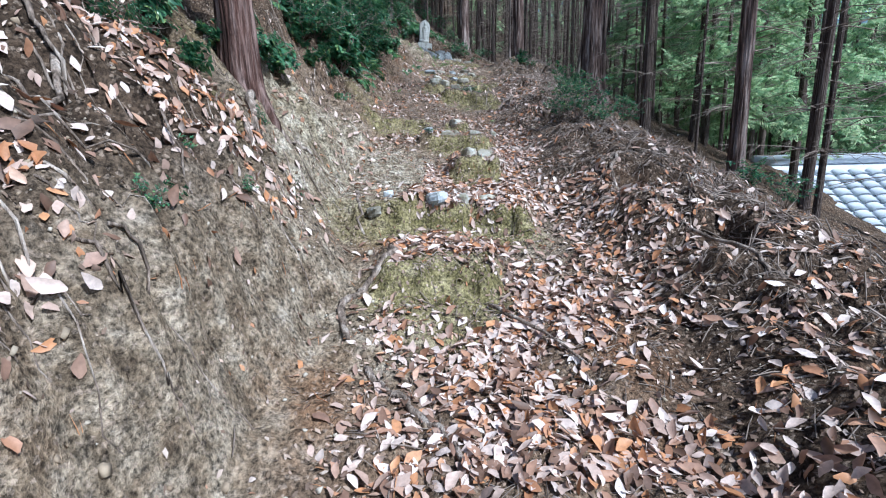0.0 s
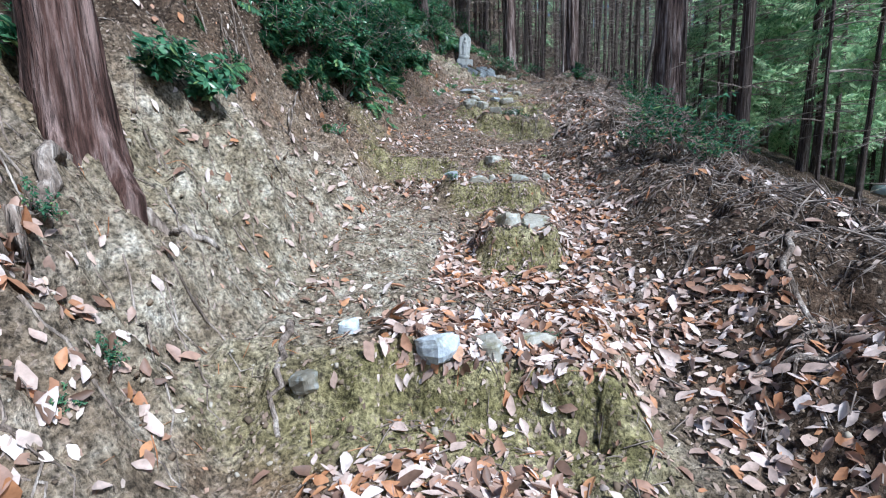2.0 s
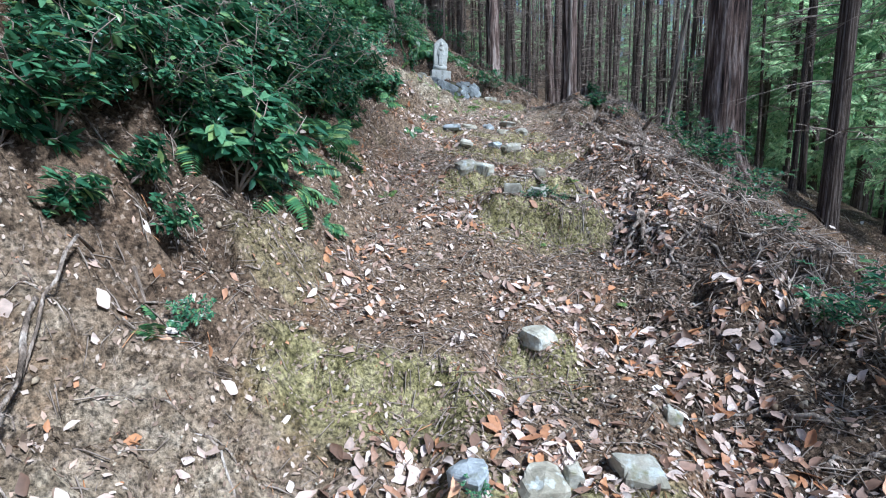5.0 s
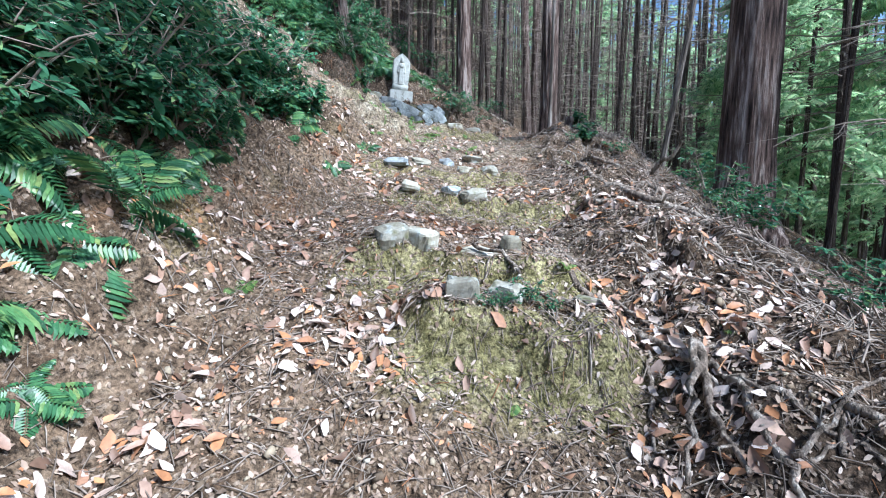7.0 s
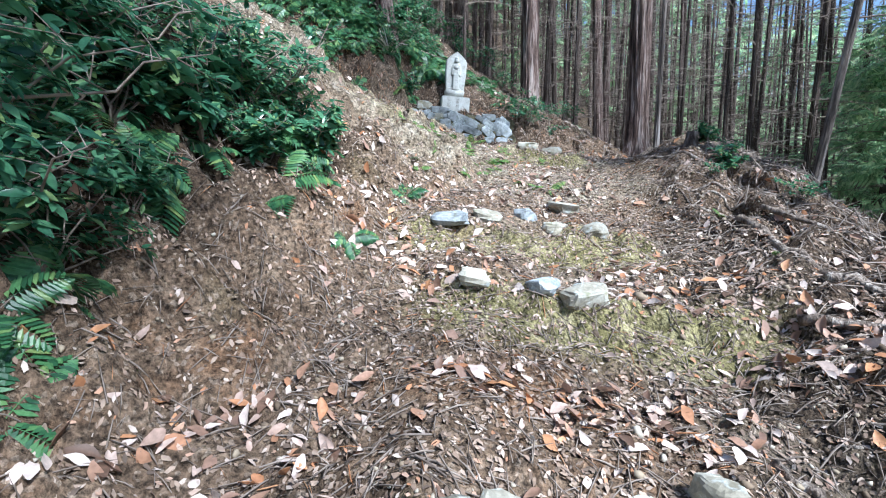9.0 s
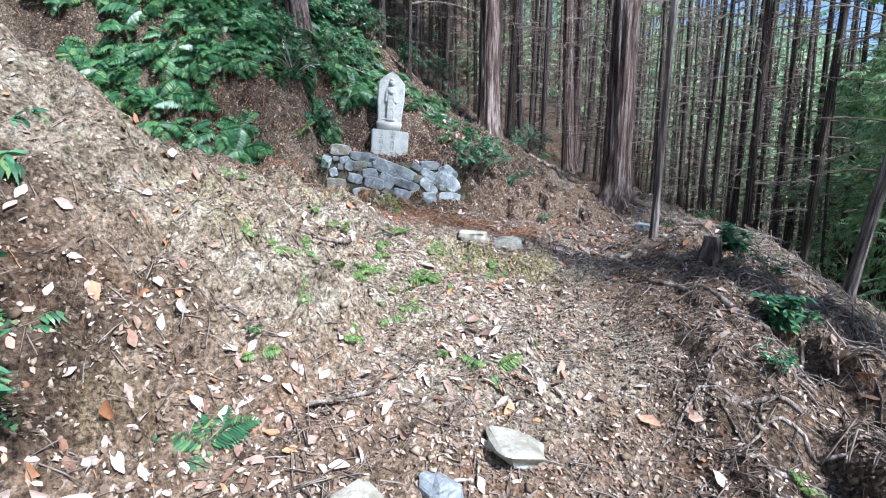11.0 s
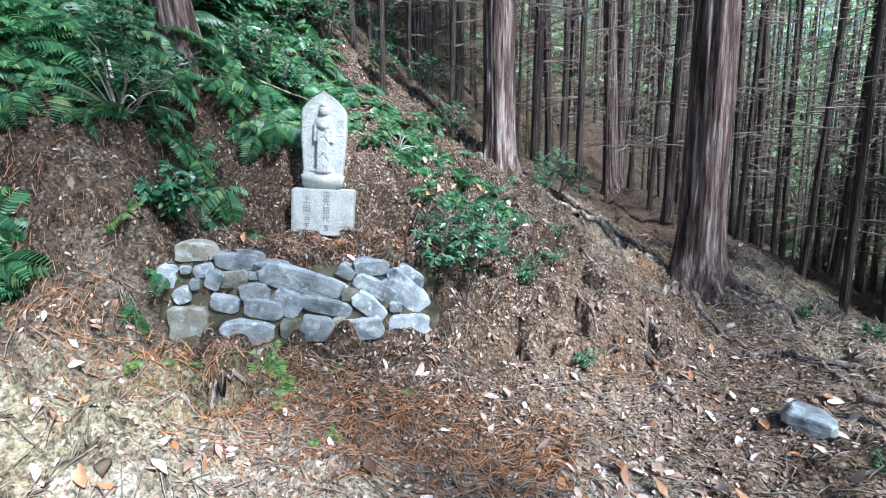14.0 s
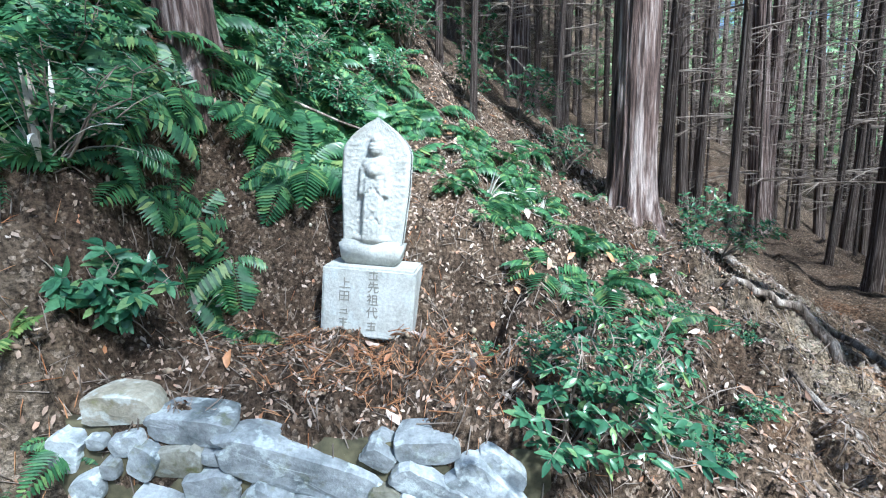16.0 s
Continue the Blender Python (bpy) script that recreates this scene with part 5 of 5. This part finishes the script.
# ---- house below the wood ----
def house():
    h = thing("house", pose(14.5, 15.5, 0, 0, 0, -4), "house roof of pale glazed tiles below the slope", "house")
    ridge, run, fall, wide = 1.05, 4.2, 2.3, 11.0
    g = Geo()
    g.add([(-wide / 2, -run, ridge - fall - 0.1), (wide / 2, -run, ridge - fall - 0.1), (wide / 2, 0, ridge - 0.1), (-wide / 2, 0, ridge - 0.1), (wide / 2, run, ridge - fall - 0.1), (-wide / 2, run, ridge - fall - 0.1),
           (-wide / 2, -run, ridge - fall - 0.2), (wide / 2, -run, ridge - fall - 0.2), (wide / 2, 0, ridge - 0.2), (-wide / 2, 0, ridge - 0.2), (wide / 2, run, ridge - fall - 0.2), (-wide / 2, run, ridge - fall - 0.2)],
          [(0, 1, 2, 3), (3, 2, 4, 5), (7, 6, 9, 8), (8, 9, 11, 10), (0, 6, 7, 1), (5, 4, 10, 11), (0, 3, 9, 6), (3, 5, 11, 9), (2, 1, 7, 8), (4, 2, 8, 10)])
    roof = part("roof", g.mesh("roof", TILE, False), h)
    g = Geo()
    g.add([(-5, -3.5, -6), (5, -3.5, -6), (5, 3.5, -6), (-5, 3.5, -6), (-5, -3.5, -0.9), (5, -3.5, -0.9), (5, 3.5, -0.9), (-5, 3.5, -0.9)], [(0, 1, 5, 4), (1, 2, 6, 5), (2, 3, 7, 6), (3, 0, 4, 7)])
    part("wall", g.mesh("wall", PLASTER, False), h)
    g = Geo()
    g.tube([(-wide / 2, 0, ridge + 0.05), (wide / 2, 0, ridge + 0.05)], [0.16, 0.16], 12)
    part("ridge_tile", g.mesh("ridge_tile", TILE), roof)
    t = Geo()
    n = 8
    for i in range(n + 1):
        a = math.pi * i / n
        x, z = 0.11 * math.cos(a), 0.07 * math.sin(a)
        t.v.extend([(x, 0, z + 0.03), (x, 0.3, z)])
    t.f = [(2 * i, 2 * i + 2, 2 * i + 3, 2 * i + 1) for i in range(n)] + [tuple(range(0, 2 * n + 2, 2))]
    me = t.mesh("tile", TILE)
    slope = math.atan2(fall, run)
    for r in range(12):
        for c in range(22):
            y = -run + r * 0.32
            part("tile", me, roof, m=Matrix.LocRotScale((-wide / 2 + 0.4 + c * 0.26 * 1.8, y, ridge - fall + (y + run) * fall / run - 0.09), Euler((slope, 0, 0)), Vector((1.8, 1.1, 1.3))))


house()

# ---- litter ----
LR = np.random.RandomState(8)


def litter_places(n, dens):
    """Random places on the trail, kept with the chance that dens gives."""
    out = []
    got = 0
    while got < n:
        x, y = LR.normal(0, 2.0, 4000), LR.uniform(-0.8, 21.5, 4000)
        keep = LR.rand(4000) < dens(x, y)
        out.append(np.c_[x, y][keep])
        got += keep.sum()
    return np.concatenate(out)[:n].T


def leaf_density(x, y):
    clump = smooth(0.42, 0.72, vnoise(x * 1.9, y * 1.9, 31))
    d = 0.04 + 0.5 * clump
    low = 1 - smooth(5.5, 8.0, y)
    gully = np.exp(-((x - 0.3 - 0.22 * np.sin(y)) / 0.45) ** 2) * low
    right = np.exp(-((x - 0.95) / 0.5) ** 2) * low * 0.12
    d = d * (0.42 + 0.2 * low) + 0.8 * gully * (0.25 + clump) + right * (0.3 + 0.6 * clump)
    for y0, x0, half, h, run in STEPS:
        face = (np.abs(x - x0) < half) & (y > y0 - 0.3) & (y < y0 + 0.02)
        d = np.where(face, d * 0.12, d)
    d = d * np.where(np.abs(y - 2.95) + np.abs(x + 0.05) < 0.5, 0.15, 1)
    d = d + 0.75 * ((x < -1.1) & (y < 3.7)) * (0.3 + clump)
    clay = (x < -0.45) & (x > -1.7) & (y < 6.6) & ~((x < -1.35) & (y < 3.6))
    upper = (x < -1.6) & (y > 3.4) & (y < 9)
    d = np.where(clay, d * 0.3, np.where(upper, d * 0.2, d)) * (1 - 0.55 * smooth(11.5, 13.5, y)) * (1 - 0.5 * smooth(15.8, 16.8, y))
    return np.clip(d, 0, 1)


lx, ly = litter_places(25000, leaf_density)
lm = frames_on(lx, ly, LR, LR.triangular(0.3, 0.55, 1.02, len(lx)), 0.6, 0.008)
litter = thing("leaf_litter", Matrix(), "fallen broad leaves in pale pink, tan and orange brown on the trail", "leaf litter")
near = np.where((np.abs(lx - 0.3) < 1.3) & (ly > 1.4) & (ly < 5.6))[0][:300]
rest = np.setdiff1d(np.arange(len(lx)), near)
ones = []
for k, (wide, curl, fold) in enumerate(((0.05, 0.28, 0.35), (0.056, -0.25, 0.6), (0.046, 0.5, -0.3), (0.06, 0.1, 0.15))):
    lv, lf = leaf_shape(0.115, wide, 4, curl, fold)
    lv = [(x + 0.006 * math.sin(y * 60 + k), y - 0.055, z + 0.012) for x, y, z in lv]
    part("fallen_leaves", joined("fallen_leaves", DEAD, lv, lf, lm[rest[rest % 4 == k]], True), litter, kind="stuff")
    g = Geo()
    g.add(lv, lf)
    ones.append(g.mesh("leaf", DEAD))
for k in near:
    part("leaf", ones[k % 4], litter, m=Matrix(lm[k].tolist()))

cx, cy = litter_places(150000, lambda x, y: 0.35 + 0.65 * vnoise(x * 2.5, y * 2.5, 33) * smooth(3, 9, y) - 0.27 * ((x < -0.5) & (y < 6.5)))
cv = [(-0.004, -0.014, 0.002), (0.006, -0.008, 0.0), (0.005, 0.006, 0.004), (0.0, 0.016, 0.0), (-0.007, 0.003, 0.003)]
cm = frames_on(cx, cy, LR, LR.uniform(0.4, 1.4, len(cx)), 0.6, 0.004)
tagged(new("litter_chips", joined("litter_chips", CHIP, cv, [(0, 1, 2, 3, 4)], cm)), "crumbs of dry leaf and bark on the trail", "litter", kind="stuff")

tx, ty = litter_places(36000, lambda x, y: 0.25 + 0.75 * vnoise(x * 1.7, y * 1.7, 34) * smooth(4, 10, y) + 0.5 * (x > np.interp(y, RIM_Y, RIM_X) - 0.3) - 0.24 * ((x < -0.4) & (y < 7.4)))
tv = [(-0.0022, -0.06, 0.0), (0.0022, -0.06, 0.0), (0.0, -0.06, 0.004), (-0.0022, 0.0, 0.007), (0.0022, 0.0, 0.007), (0.0, 0.0, 0.011), (0.0, 0.07, 0.001)]
tf = [(0, 1, 4, 3), (1, 2, 5, 4), (2, 0, 3, 5), (3, 4, 6), (4, 5, 6), (5, 3, 6)]
tm = frames_on(tx, ty, LR, LR.uniform(0.35, 1.5, len(tx)), 0.3, 0.003)
tagged(new("fallen_twigs", joined("fallen_twigs", TWIG, tv, tf, tm)), "thin dry twigs strewn over the earth", "twigs", kind="stuff")

px_, py_ = litter_places(5000, lambda x, y: smooth(0.1, 0.6, x - np.interp(y, RIM_Y, RIM_X)) * (0.25 + 0.75 * vnoise(x * 2, y * 2, 36)))
pm_ = frames_on(px_, py_, LR, LR.uniform(0.8, 2.6, len(px_)), 0.6, 0.02)
tagged(new("brushwood", joined("brushwood", TWIG, tv, tf, pm_)), "tangled dry brushwood on the downhill side of the trail", "brushwood", kind="stuff")

nx_, ny_ = litter_places(9000, lambda x, y: np.exp(-((y - 16.55 - 0.3 * x * 0) / 0.35) ** 2) * (x < 0.3) + np.exp(-((x + 1.4) / 0.6) ** 2 - ((y - 18.0) / 0.4) ** 2) + 0.012)
nm = frames_on(nx_, ny_, LR, LR.uniform(0.4, 1.1, len(nx_)), 0.4, 0.004)
tagged(new("cedar_needles", joined("cedar_needles", NEEDLE, tv, tf, nm)), "rust-brown fallen cedar needles before the wall", "needles", kind="stuff")

kv = [(0.011, 0.002, 0.003), (-0.01, 0.004, 0.002), (0.001, 0.012, 0.001), (-0.002, -0.013, 0.003), (0.002, 0.0, 0.011), (0.007, 0.008, 0.007), (-0.008, -0.006, 0.008), (0.0, 0.0, -0.006)]
kf = [(0, 5, 4), (5, 2, 4), (2, 1, 4), (1, 6, 4), (6, 3, 4), (3, 0, 4), (0, 2, 5), (1, 3, 6), (0, 7, 2), (2, 7, 1), (1, 7, 3), (3, 7, 0)]
kx, ky = litter_places(26000, lambda x, y: 0.15 + 0.85 * smooth(0.4, 0.7, vnoise(x * 2.2, y * 2.2, 41)) * ((x < np.interp(y, BANK_Y, BANK_X) + 0.5) | (y > 7)))
km = frames_on(kx, ky, LR, LR.gamma(2.0, 0.26, len(kx)) + 0.2, 0.7, 0.001)
tagged(new("earth_crumbs", joined("earth_crumbs", CLOD, kv, kf, km)), "loose crumbs of dry earth and small grit on the bank and trail", "earth crumbs", kind="stuff")
